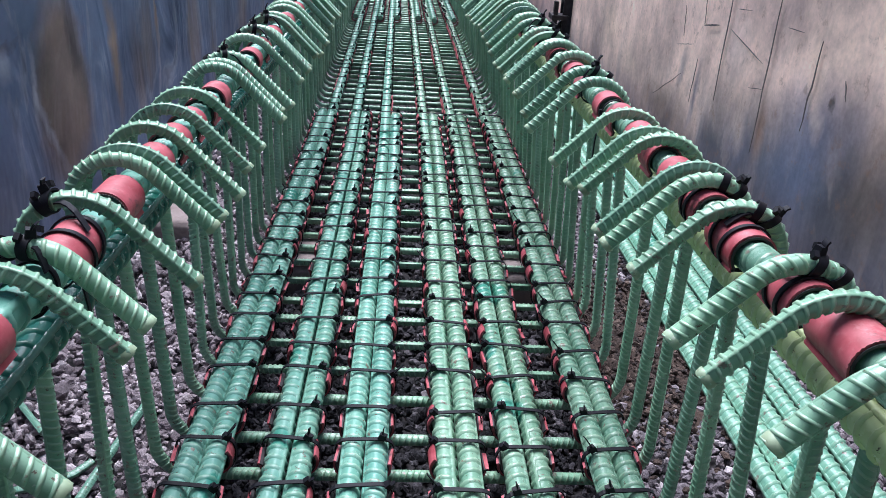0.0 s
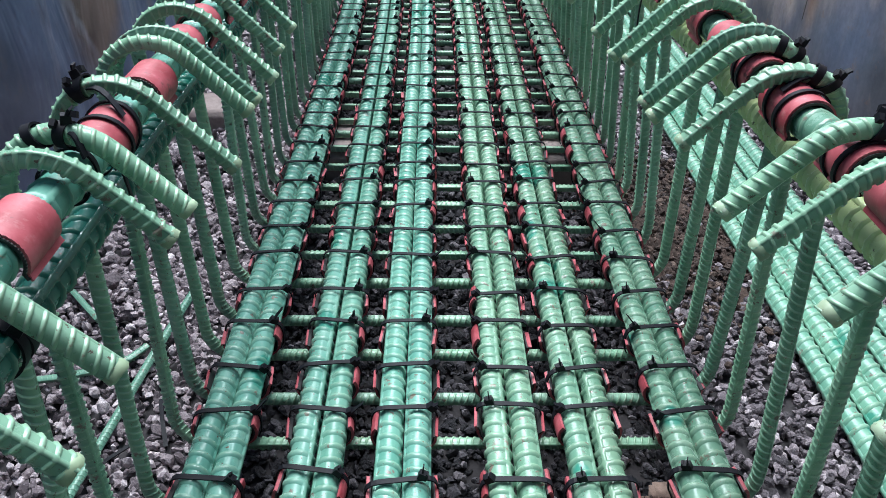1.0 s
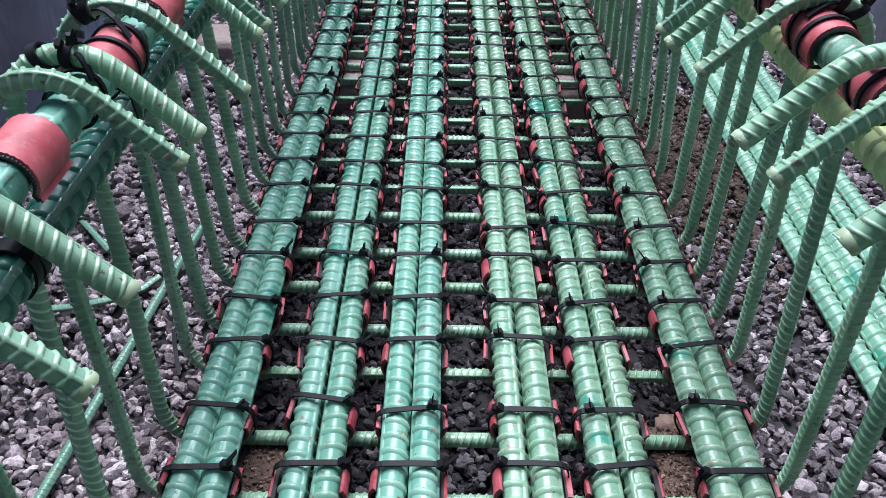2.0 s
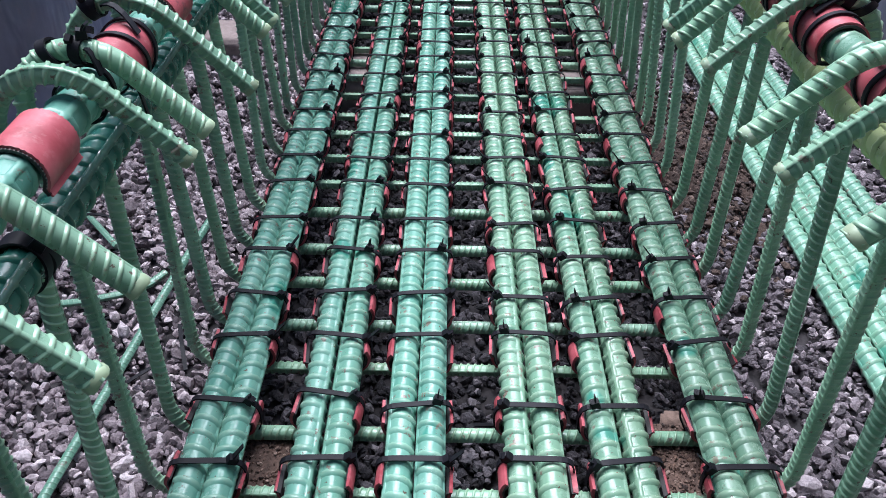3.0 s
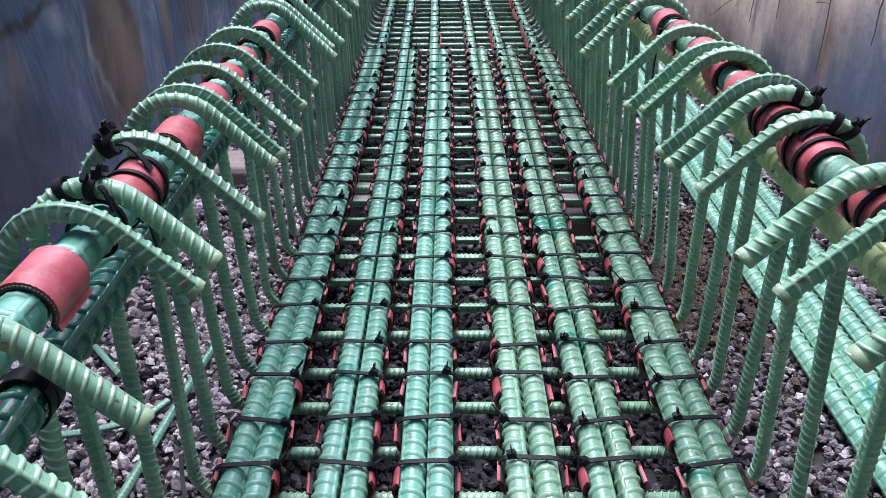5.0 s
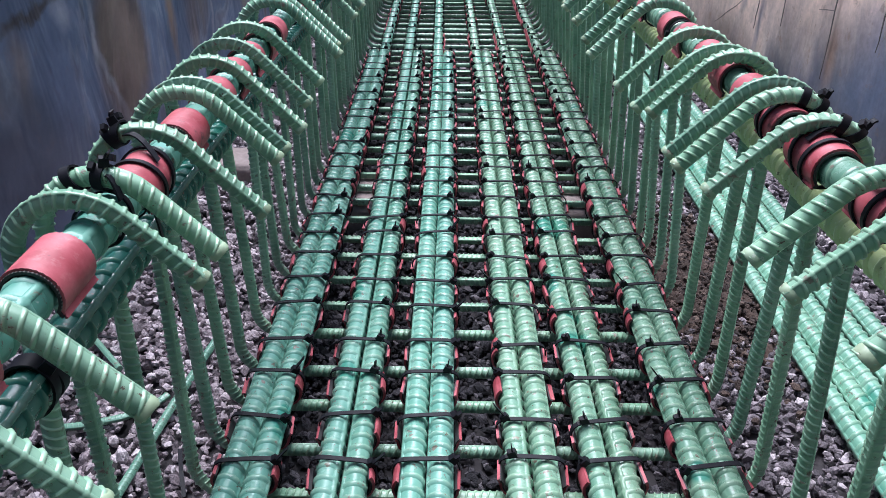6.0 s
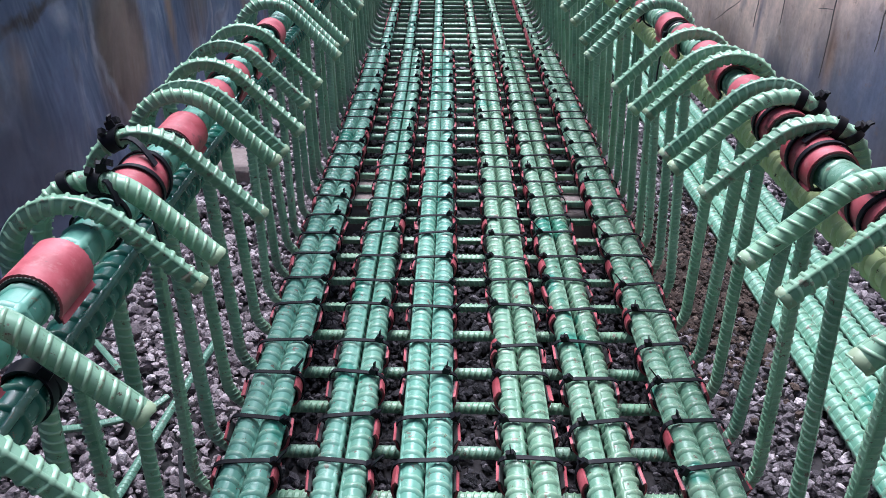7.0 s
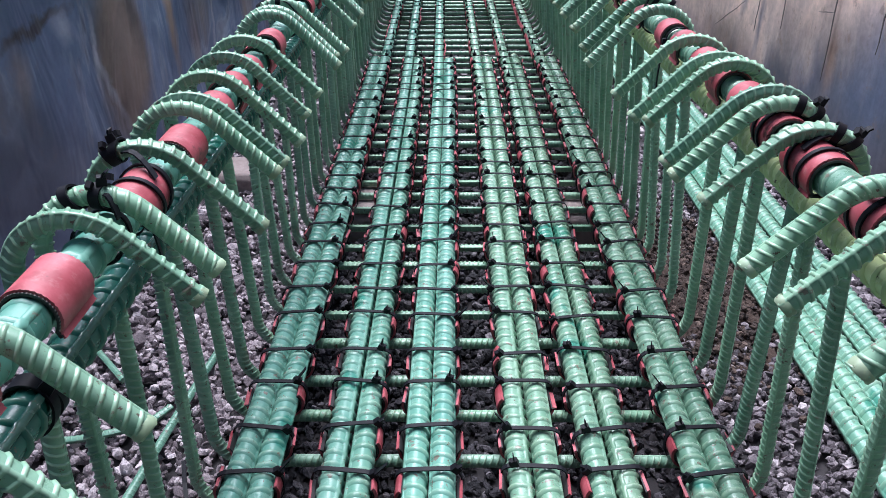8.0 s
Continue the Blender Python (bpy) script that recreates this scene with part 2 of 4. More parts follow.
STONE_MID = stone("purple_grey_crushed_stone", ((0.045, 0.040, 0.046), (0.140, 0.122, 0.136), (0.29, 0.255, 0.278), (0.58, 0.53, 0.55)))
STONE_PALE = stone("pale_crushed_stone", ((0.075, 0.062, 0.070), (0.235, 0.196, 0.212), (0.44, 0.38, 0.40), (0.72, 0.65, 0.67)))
SOIL = plain("soil_under_gravel", (0.034, 0.030, 0.032), 0.95, 0.45, 40, 0.004)
DIRT = plain("red_brown_dirt", (0.040, 0.025, 0.019), 1.0, 0.6, 80, 0.008)
CONCRETE = plain("pinkish_concrete", (0.27, 0.215, 0.20), 0.9, 0.35, 70, 0.004)
WOOD = plain("dirty_timber", (0.085, 0.053, 0.040), 0.95, 0.75, 190, 0.008)
CRUMB_DARK = stone("dark_earth_crumbs", ((0.018, 0.011, 0.009), (0.042, 0.026, 0.020), (0.075, 0.048, 0.037), (0.14, 0.10, 0.08)))
CRUMB = stone("red_brown_grit", ((0.025, 0.015, 0.012), (0.085, 0.050, 0.036), (0.17, 0.105, 0.075), (0.34, 0.25, 0.20)))
WOOD_PALE = plain("pale_timber", (0.21, 0.145, 0.115), 0.95, 0.5, 120, 0.006)
RUST, ORANGE, BLEACHED = (0.37, 0.265, 0.21), (0.44, 0.29, 0.18), (0.70, 0.69, 0.76)
WALL_LEFT = steel_sheet("blue_grey_sheet_steel", (0.205, 0.258, 0.395), (0.29, 0.25, 0.25), (0.53, 0.56, 0.65), 0.42, -0.05, None, 0.35, 0.04, (
    (2.09, 0.42, 0.17, 0.26, 0, RUST, 0.9, 0.25), (2.20, 0.53, 0.035, 0.13, 12, (0.09, 0.075, 0.085), 0.75, 0.6), (2.50, 0.44, 0.028, 0.17, 4, ORANGE, 0.8, 0.6),
    (2.98, 0.50, 0.020, 0.12, 0, ORANGE, 0.7, 0.6), (1.915, 0.47, 0.012, 0.085, 0, BLEACHED, 0.7, 0.7), (1.985, 0.32, 0.014, 0.10, 30, BLEACHED, 0.7, 0.7),
    (1.63, 0.592, 0.17, 0.013, 4, (0.10, 0.075, 0.07), 0.85, 0.5), (1.76, 0.56, 0.030, 0.032, 0, BLEACHED, 0.5, 0.7), (1.52, 0.48, 0.04, 0.08, 0, RUST, 0.6, 0.6),
    (2.97, 0.30, 0.012, 0.14, -8, BLEACHED, 0.6, 0.7), (2.72, 0.34, 0.05, 0.16, 10, (0.30, 0.24, 0.25), 0.7, 0.6), (3.55, 0.40, 0.07, 0.25, 0, RUST, 0.6, 0.6),
    # the broad dark ellipse at y 1.42 paints in shade low on the wall
    (4.6, 0.35, 0.10, 0.30, 0, RUST, 0.5, 0.6), (1.42, 0.31, 0.40, 0.17, -12, (0.09, 0.093, 0.135), 0.85, 0.5), (1.70, 0.40, 0.10, 0.10, 20, (0.17, 0.20, 0.33), 0.6, 0.6)))
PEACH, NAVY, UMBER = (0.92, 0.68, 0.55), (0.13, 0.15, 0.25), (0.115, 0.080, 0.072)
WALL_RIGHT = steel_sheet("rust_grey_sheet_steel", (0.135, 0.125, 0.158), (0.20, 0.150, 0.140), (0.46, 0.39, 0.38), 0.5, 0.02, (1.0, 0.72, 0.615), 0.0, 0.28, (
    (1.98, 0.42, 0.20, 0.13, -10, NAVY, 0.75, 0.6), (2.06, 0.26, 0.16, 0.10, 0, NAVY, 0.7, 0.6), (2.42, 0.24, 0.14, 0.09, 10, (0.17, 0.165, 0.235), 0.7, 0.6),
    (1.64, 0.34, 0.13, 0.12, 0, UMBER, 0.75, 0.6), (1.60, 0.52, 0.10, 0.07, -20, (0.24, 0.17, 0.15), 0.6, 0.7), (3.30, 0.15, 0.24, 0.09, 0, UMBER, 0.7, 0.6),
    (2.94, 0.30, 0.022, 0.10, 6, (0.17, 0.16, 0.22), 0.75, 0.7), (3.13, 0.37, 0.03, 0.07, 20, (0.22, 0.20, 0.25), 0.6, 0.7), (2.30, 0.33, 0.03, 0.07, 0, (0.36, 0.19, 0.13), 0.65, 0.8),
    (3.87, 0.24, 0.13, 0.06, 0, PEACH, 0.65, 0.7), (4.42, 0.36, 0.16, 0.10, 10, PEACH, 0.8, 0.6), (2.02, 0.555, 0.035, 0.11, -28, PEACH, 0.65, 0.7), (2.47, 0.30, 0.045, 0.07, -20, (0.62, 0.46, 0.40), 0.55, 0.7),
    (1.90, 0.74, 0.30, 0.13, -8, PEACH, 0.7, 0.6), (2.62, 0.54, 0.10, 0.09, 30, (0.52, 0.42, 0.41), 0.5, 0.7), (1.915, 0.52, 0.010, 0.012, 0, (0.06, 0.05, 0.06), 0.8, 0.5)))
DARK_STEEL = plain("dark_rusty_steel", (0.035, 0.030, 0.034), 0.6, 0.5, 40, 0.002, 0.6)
SCRATCH = plain("dark_scratch", (0.105, 0.085, 0.085), 0.7, 0.4, 50)


# ---- mesh helpers ----
def mesh_from(name, verts, faces, mats, smooth=True, mat_index=None):
    me = bpy.data.meshes.new(name)
    me.from_pydata([tuple(v) for v in verts], [], [tuple(f) for f in faces])
    for m in mats:
        me.materials.append(m)
    if smooth:
        me.polygons.foreach_set("use_smooth", [True] * len(me.polygons))
    if mat_index is not None:
        me.polygons.foreach_set("material_index", mat_index)
    me.update()
    return me


def bm_mesh(name, bm, mats, smooth=False):
    me = bpy.data.meshes.new(name)
    bm.to_mesh(me)
    bm.free()
    for m in mats:
        me.materials.append(m)
    if smooth:
        me.polygons.foreach_set("use_smooth", [True] * len(me.polygons))
    return me


def part(name, me, parent):
    ob = new(name, me)
    ob.parent = parent
    return ob


def resample(path, s):
    path = np.asarray(path, float)
    d = np.concatenate([[0], np.cumsum(np.linalg.norm(np.diff(path, axis=0), axis=1))])
    return np.stack([np.interp(s, d, path[:, k]) for k in range(3)], 1), d[-1]


def ribbed_bar(name, path, r, rib_h, pitch, mats, up=(0, 1, 0), skew=0.0, spin=0.0, ridge_h=0.8, sides=4, fine=(0.0, 99.0), taper=0.35, rib=(0.70, 0.81, 0.89)):
    """A deformed reinforcing bar swept along a path: narrow raised cross ribs that die out at two lengthwise ridges, cut ends.
    sides: facets between ridge and ridge; fine: the stretch of the bar with full ribs, plainer ones before and after."""
    path = np.asarray(path, float)
    total = float(np.sum(np.linalg.norm(np.diff(path, axis=0), axis=1)))
    n = max(1, int(total / pitch))
    s, lift = [], []
    for k in range(n):
        near = fine[0] <= k * total / n <= fine[1]
        for a, hgt in ((0.0, 0.0), (rib[0], 0.0), (rib[1], 1.0), (rib[2], 1.0)) if near else ((0.0, 0.0), (0.7, 0.0), (0.86, 1.0)):
            s.append((k + a) * total / n)
            lift.append(hgt)
    s.append(total)
    lift.append(0.0)
    s, lift = np.array(s), np.array(lift)
    c, _ = resample(path, s)
    tan = np.gradient(c, s, axis=0)
    tan /= np.linalg.norm(tan, axis=1)[:, None]
    upv = np.tile(np.array(up, float), (len(s), 1))
    nb = np.cross(tan, upv)
    nb /= np.linalg.norm(nb, axis=1)[:, None]
    bn = np.cross(nb, tan)
    half = [-0.24, -0.13, 0.13, 0.24] + list(np.linspace(0.24, np.pi - 0.24, sides + 1)[1:-1])
    th = np.array(half + [a + np.pi for a in half])
    seg = len(th)
    ridge = np.zeros(seg)
    ridge[[1, 2, seg // 2 + 1, seg // 2 + 2]] = 1.0
    crest = np.clip(np.abs(np.sin(th)) * 1.25, 0.0, 1.0) ** taper
    rad = r + rib_h * np.maximum(lift[:, None] * crest[None, :], ridge_h * ridge[None, :])
    ang = th[None, :] + spin
    inner = np.ones(len(s))
    inner[0] = inner[-1] = 0.0
    v = c[:, None, :] + rad[:, :, None] * (np.cos(ang)[:, :, None] * nb[:, None, :] + np.sin(ang)[:, :, None] * bn[:, None, :]) \
        + (skew * np.cos(th)[None, :] * inner[:, None])[:, :, None] * tan[:, None, :]
    ns = len(s)
    verts = np.concatenate([v.reshape(-1, 3), c[:1] - tan[:1] * 0.0012, c[-1:] + tan[-1:] * 0.0012])
    i, j = np.meshgrid(np.arange(ns - 1), np.arange(seg), indexing="ij")
    j2 = (j + 1) % seg
    quads = np.stack([i * seg + j, i * seg + j2, (i + 1) * seg + j2, (i + 1) * seg + j], -1).reshape(-1, 4)
    me = bpy.data.meshes.new(name)
    caps = [[ns * seg, (k + 1) % seg, k] for k in range(seg)] + [[ns * seg + 1, (ns - 1) * seg + k, (ns - 1) * seg + (k + 1) % seg] for k in range(seg)]
    me.from_pydata(verts.tolist(), [], quads[:, ::-1].tolist() + [f[::-1] for f in caps])
    me.polygons.foreach_set("use_smooth", [True] * len(quads) + [False] * len(caps))
    ends = np.empty(len(me.edges) * 2, np.int32)
    me.edges.foreach_get("vertices", ends)
    ring = ends.reshape(-1, 2) // seg
    low = np.append(lift < 0.5, [True, True])
    hard = (ring[:, 0] == ring[:, 1]) & low[np.minimum(ring[:, 0], ns)]
    col = ends.reshape(-1, 2) % seg
    foot = np.isin(np.arange(seg), [0, 3, seg // 2, seg // 2 + 3])
    hard |= (col[:, 0] == col[:, 1]) & foot[col[:, 0]] & (ring.max(1) < ns)
    me.attributes.new("sharp_edge", "BOOLEAN", "EDGE").data.foreach_set("value", hard)
    for m in mats:
        me.materials.append(m)
    me.update()
    return me


def strip_along(path, width, thick, closed=False, across=(0, 1, 0)):
    """A flat strap of constant width and thickness along a path lying square to `across`."""
    p = np.asarray(path, float)
    n = len(p)
    a = np.array(across, float)
    verts, faces = [], []
    for k in range(n):
        t = p[(k + 1) % n] - p[k - 1] if closed else p[min(k + 1, n - 1)] - p[max(k - 1, 0)]
        t = t / np.linalg.norm(t)
        o = np.cross(t, a)
        for w, h in ((-0.5, -0.5), (0.5, -0.5), (0.5, 0.5), (-0.5, 0.5)):
            verts.append(p[k] + a * w * width + o * h * thick)
    for k in range(n if closed else n - 1):
        b, c = k * 4, ((k + 1) % n) * 4
        for q in range(4):
            faces.append((b + q, b + (q + 1) % 4, c + (q + 1) % 4, c + q))
    if not closed:
        e = (n - 1) * 4
        faces += [(3, 2, 1, 0), (e, e + 1, e + 2, e + 3)]
    return verts, faces


def box_faces(verts, faces, m, size):
    b = len(verts)
    for x, y, z in ((-1, -1, -1), (1, -1, -1), (1, 1, -1), (-1, 1, -1), (-1, -1, 1), (1, -1, 1), (1, 1, 1), (-1, 1, 1)):
        k = 0.82 if z > 0 else 1.0
        verts.append(np.array(m @ Vector((x * size[0] / 2 * k, y * size[1] / 2 * k, z * size[2] / 2))))
    for f in ((3, 2, 1, 0), (4, 5, 6, 7), (0, 1, 5, 4), (1, 2, 6, 5), (2, 3, 7, 6), (3, 0, 4, 7)):
        faces.append(tuple(b + q for q in f))


# ---- the ground ----
def ground_sheet():
    xs = np.concatenate([[-400, -40, -6, -2.5], np.linspace(-1.3, 1.5, 57), [2.5, 6, 40, 400]])
    ys = np.concatenate([[-400, -40, -6], np.linspace(-2.0, 10, 121), [14, 40, 400]])
    verts = []
    for y in ys:
        for x in xs:
            z = 0.012 * noise.noise((x * 1.7, y * 1.7, 0.3)) + 0.006 * noise.noise((x * 7, y * 7, 2.0)) - 0.012
            verts.append((x, y, z))
    nx = len(xs)
    faces = [(j * nx + i, j * nx + i + 1, (j + 1) * nx + i + 1, (j + 1) * nx + i) for j in range(len(ys) - 1) for i in range(nx - 1)]
    ob = new("ground", mesh_from("ground", verts, faces, [SOIL]))
    return tagged(ob, "damp brown soil under the crushed stone", "ground", kind="structure")


ground_sheet()


def stones(name, count, xr, yr, smin, smax, fine, seed, material=None, label="purple-grey crushed stone bed under the bars", z=0.0, heap=False):
    """Angular crushed stones, each cut by random planes, strewn in a shallow layer."""
    rng = np.random.default_rng(seed)
    bm = bmesh.new()
    bmesh.ops.create_icosphere(bm, subdivisions=2 if fine else 1, radius=1.0)
    base = np.array([v.co[:] for v in bm.verts])
    tri = np.array([[v.index for v in f.verts] for f in bm.faces])
    bm.free()
    base /= np.linalg.norm(base, axis=1)[:, None]
    shapes = []
    for _ in range(40):
        nrm = rng.normal(size=(9 if fine else 6, 3))
        nrm /= np.linalg.norm(nrm, axis=1)[:, None]
        dist = rng.uniform(0.5, 0.95, len(nrm))
        d = base @ nrm.T
        cut = np.where(d > 1e-3, dist / np.maximum(d, 1e-3), 9.0).min(1)
        shapes.append(base * np.minimum(cut, 1.15)[:, None])
    shapes = np.array(shapes)
    pos = np.stack([rng.uniform(*xr, count), rng.uniform(*yr, count)], 1)
    if heap:
        pos = np.stack([rng.normal(0.57, 0.08, count), rng.normal(1.47, 0.17, count)], 1)
    soil = np.exp(-(((pos[:, 0] - 0.56) / 0.10) ** 2 + ((pos[:, 1] - 1.48) / 0.20) ** 2))
    pos = pos[(rng.random(count) > soil * 0.85) | (z > 0.0) | heap]
    count = len(pos)
    size = rng.uniform(smin, smax, count) * np.exp(rng.normal(0, 0.22, count))
    stretch = np.stack([rng.uniform(0.95, 1.55, count), rng.uniform(0.75, 1.1, count), rng.uniform(0.5, 0.85, count)], 1)
    v = shapes[rng.integers(0, 40, count)] * (stretch * size[:, None])[:, None, :]
    q = rng.normal(size=(count, 4)) * np.array([1.0, 0.35, 0.35, 1.0])
    q /= np.linalg.norm(q, axis=1)[:, None]
    qw, qx, qy, qz = q.T
    rot = np.stack([np.stack([1 - 2 * (qy * qy + qz * qz), 2 * (qx * qy - qz * qw), 2 * (qx * qz + qy * qw)], 1),
                    np.stack([2 * (qx * qy + qz * qw), 1 - 2 * (qx * qx + qz * qz), 2 * (qy * qz - qx * qw)], 1),
                    np.stack([2 * (qx * qz - qy * qw), 2 * (qy * qz + qx * qw), 1 - 2 * (qx * qx + qy * qy)], 1)], 1)
    v = np.einsum("nij,nkj->nki", rot, v)
    v[:, :, 0] += pos[:, 0, None]
    v[:, :, 1] += pos[:, 1, None]
    v[:, :, 2] += (z + rng.uniform(-0.007, 0.011, count) * (0.15 if z > 0.05 else 1.0))[:, None]
    nv = len(base)
    faces = (tri[None] + (np.arange(count) * nv)[:, None, None]).reshape(-1, 3)
    me = bpy.data.meshes.new(name)
    me.vertices.add(count * nv)
    me.vertices.foreach_set("co", v.reshape(-1))
    me.loops.add(faces.size)
    me.loops.foreach_set("vertex_index", faces.reshape(-1))
    me.polygons.add(len(faces))
    me.polygons.foreach_set("loop_start", np.arange(0, faces.size, 3))
    me.materials.append(STONE_SHADED if material is None else material)
    me.polygons.foreach_set("use_smooth", [False] * len(faces))
    me.update(calc_edges=True)
    me.validate()
    return tagged(new(name, me), label, "earth" if material in (CRUMB_DARK, CRUMB) else "gravel", kind="stuff")


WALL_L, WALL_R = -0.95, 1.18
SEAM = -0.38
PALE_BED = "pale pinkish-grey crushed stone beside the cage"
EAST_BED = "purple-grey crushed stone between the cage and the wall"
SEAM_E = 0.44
# the strip below the bars takes the stone darkened to stand for shade
for x0, x1, material, label, share, seed in ((SEAM, SEAM_E + 0.02, STONE_SHADED, "crushed stone bed under the bars, toned dark for the mat's shade", 0.53, 0), (SEAM_E, WALL_R, STONE_MID, EAST_BED, 0.60, 100),
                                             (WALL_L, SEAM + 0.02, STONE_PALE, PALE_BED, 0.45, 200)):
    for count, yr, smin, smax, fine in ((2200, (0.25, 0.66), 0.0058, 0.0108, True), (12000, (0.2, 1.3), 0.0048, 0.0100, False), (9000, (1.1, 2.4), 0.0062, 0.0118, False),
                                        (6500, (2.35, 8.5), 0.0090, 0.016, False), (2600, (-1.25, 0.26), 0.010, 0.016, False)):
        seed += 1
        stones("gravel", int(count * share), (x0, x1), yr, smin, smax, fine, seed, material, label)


# ---- the steel shuttering ----
def wall_sheet(name, x, y0, y1, height, facing, material, wave, seed, label):
    """A dented steel sheet with thickness: facing +1 looks towards +x."""
    ny, nz = int((y1 - y0) / 0.05), int(height / 0.05)
    verts, faces = [], []
    for side in (0, 1):
        for j in range(ny + 1):
            for k in range(nz + 1):
                y, z = y0 + (y1 - y0) * j / ny, -0.05 + (height + 0.05) * k / nz
                d = wave * (noise.noise((seed, y * 2.3, z * 1.1)) + 0.4 * noise.noise((seed + 5, y * 6, z * 2.5)))
                verts.append((x + facing * d - side * facing * 0.012, y, z))
    n1 = (ny + 1) * (nz + 1)
    for j in range(ny):
        for k in range(nz):
            a, b, c, d = j * (nz + 1) + k, (j + 1) * (nz + 1) + k, (j + 1) * (nz + 1) + k + 1, j * (nz + 1) + k + 1
            f = (a, b, c, d) if facing > 0 else (d, c, b, a)
            faces += [f, tuple(n1 + q for q in f[::-1])]
    rim = [j * (nz + 1) + nz for j in range(ny + 1)]
    for a, b in zip(rim, rim[1:]):
        faces.append((a, b, b + n1, a + n1))
    for col in (0, ny):
        for k in range(nz):
            a = col * (nz + 1) + k
            faces.append((a, a + 1, a + 1 + n1, a + n1))
    return tagged(new(name, mesh_from(name, verts, faces, [material])), label, "wall", kind="structure")


wall_west = wall_sheet("wall_west", WALL_L, -1.28, 9.5, 1.55, 1, WALL_LEFT, 0.016, 3.0, "dented blue-grey steel sheet wall with brown rust")
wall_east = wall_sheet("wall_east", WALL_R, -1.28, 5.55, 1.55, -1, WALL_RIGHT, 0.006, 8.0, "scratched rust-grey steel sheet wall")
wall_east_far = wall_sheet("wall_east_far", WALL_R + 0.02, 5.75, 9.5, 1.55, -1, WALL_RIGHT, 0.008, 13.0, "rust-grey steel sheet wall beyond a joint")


def end_wall():
    bm = bmesh.new()
    bmesh.ops.create_cube(bm, size=1.0, matrix=Matrix.Translation(((WALL_L + WALL_R) / 2, 9.53, 0.75)) @ Matrix.Diagonal((WALL_R - WALL_L + 0.1, 0.02, 1.6, 1)))
    tagged(new("wall_north", bm_mesh("wall_north", bm, [WALL_LEFT])), "blue-grey steel end plate of the shuttering", "wall", kind="structure")


end_wall()


# unseen wall added behind the camera to cut light on the facing sides
def south_blocker():
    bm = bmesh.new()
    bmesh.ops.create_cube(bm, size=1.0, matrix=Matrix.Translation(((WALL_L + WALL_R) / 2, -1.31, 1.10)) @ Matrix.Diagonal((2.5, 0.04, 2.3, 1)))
    tagged(new("wall_south_blocker", bm_mesh("wall_south_blocker", bm, [DARK_STEEL])), "unseen dark steel wall added to block low light from behind", "wall", kind="structure")


south_blocker()

# ---- reinforcement: shared numbers ----
BAR_R, BAR_RIB, BAR_PITCH = 0.0173, 0.0033, 0.0250
BAR_Z = 0.131
STIRRUP_R, STIRRUP_RIB, STIRRUP_PITCH = 0.0088, 0.0018, 0.0106
CROSS_Z = 0.0925
LEG_L, LEG_R = -0.392, 0.441
FOOT_L, FOOT_R = -0.379, 0.443
HOOK_R, HOOK_ZL, HOOK_ZR = 0.060, 0.628, 0.640
BUNDLES = (-0.302, -0.161, -0.038, 0.118, 0.234, 0.381)


def drift(y):
    """The cage bears gently to one side with distance."""
    return -0.0125 * max(0.0, y - 2.6)


def rail_shift(side, y):
    """Sideways bend of the two top bars with distance."""
    return drift(y) - 0.025 * max(0.0, 0.60 - y) if side == 0 else 0.040 * max(0.0, 0.60 - max(y, 0.0)) - 0.030 * max(0.0, min(y, 3.0) - 0.9) + (drift(y) if y > 3.0 else 0.0)


def rail_rise(side, y):
    """The top bars climb a little at their near ends."""
    return (0.010, 0.050)[side] * max(0.0, 0.60 - max(y, 0.40 * side))


def hook_shift(side, y):
    """How far the hooks stand off the line of the nearest legs."""
    if side == 0:
        return 0.0
    return -0.004 + min(-0.015 * max(0.0, min(1.0, (y - 0.88) / 0.05)), 0.7 * (rail_shift(1, y) - drift(y)))


# station of each stirrup on the mat, then of its two hooks at the top and the lengths of their straight ends
STATIONS = [
    (0.166, 0.194, 0.190, 0.098, 0.080), (0.266, 0.284, 0.299, 0.094, 0.066), (0.366, 0.452, 0.402, 0.085, 0.085), (0.466, 0.500, 0.480, 0.083, 0.090),
    (0.566, 0.619, 0.637, 0.105, 0.087), (0.691, 0.750, 0.722, 0.091, 0.098), (0.786, 0.790, 0.766, 0.095, 0.102), (0.894, 0.887, 0.891, 0.105, 0.087),
    (0.989, 0.983, 0.929, 0.096, 0.092), (1.107, 1.088, 1.044, 0.097, 0.093), (1.207, 1.265, 1.262, 0.103, 0.106), (1.310, 1.296, 1.345, 0.094, 0.101),
    (1.415, 1.385, 1.492, 0.106, 0.094), (1.500, 1.578, 1.514, 0.101, 0.100), (1.605, 1.698, 1.645, 0.104, 0.100), (1.710, 1.722, 1.668, 0.094, 0.094),
    (1.800, 1.861, 1.778, 0.098, 0.101), (1.885, 1.935, 1.836, 0.110, 0.104), (1.988, 2.096, 1.967, 0.106, 0.101), (2.083, 2.122, 2.060, 0.095, 0.095),
    (2.194, 2.300, 2.165, 0.096, 0.097), (2.267, 2.322, 2.250, 0.100, 0.095), (2.371, 2.440, 2.340, 0.088, 0.092), (2.460, 2.562, 2.430, 0.104, 0.095),
    (2.566, 2.590, 2.491, 0.095, 0.104), (2.645, 2.770, 2.600, 0.106, 0.095), (2.736, 2.800, 2.643, 0.095, 0.108),
]
_rng = random.Random(4)
_y = 2.736
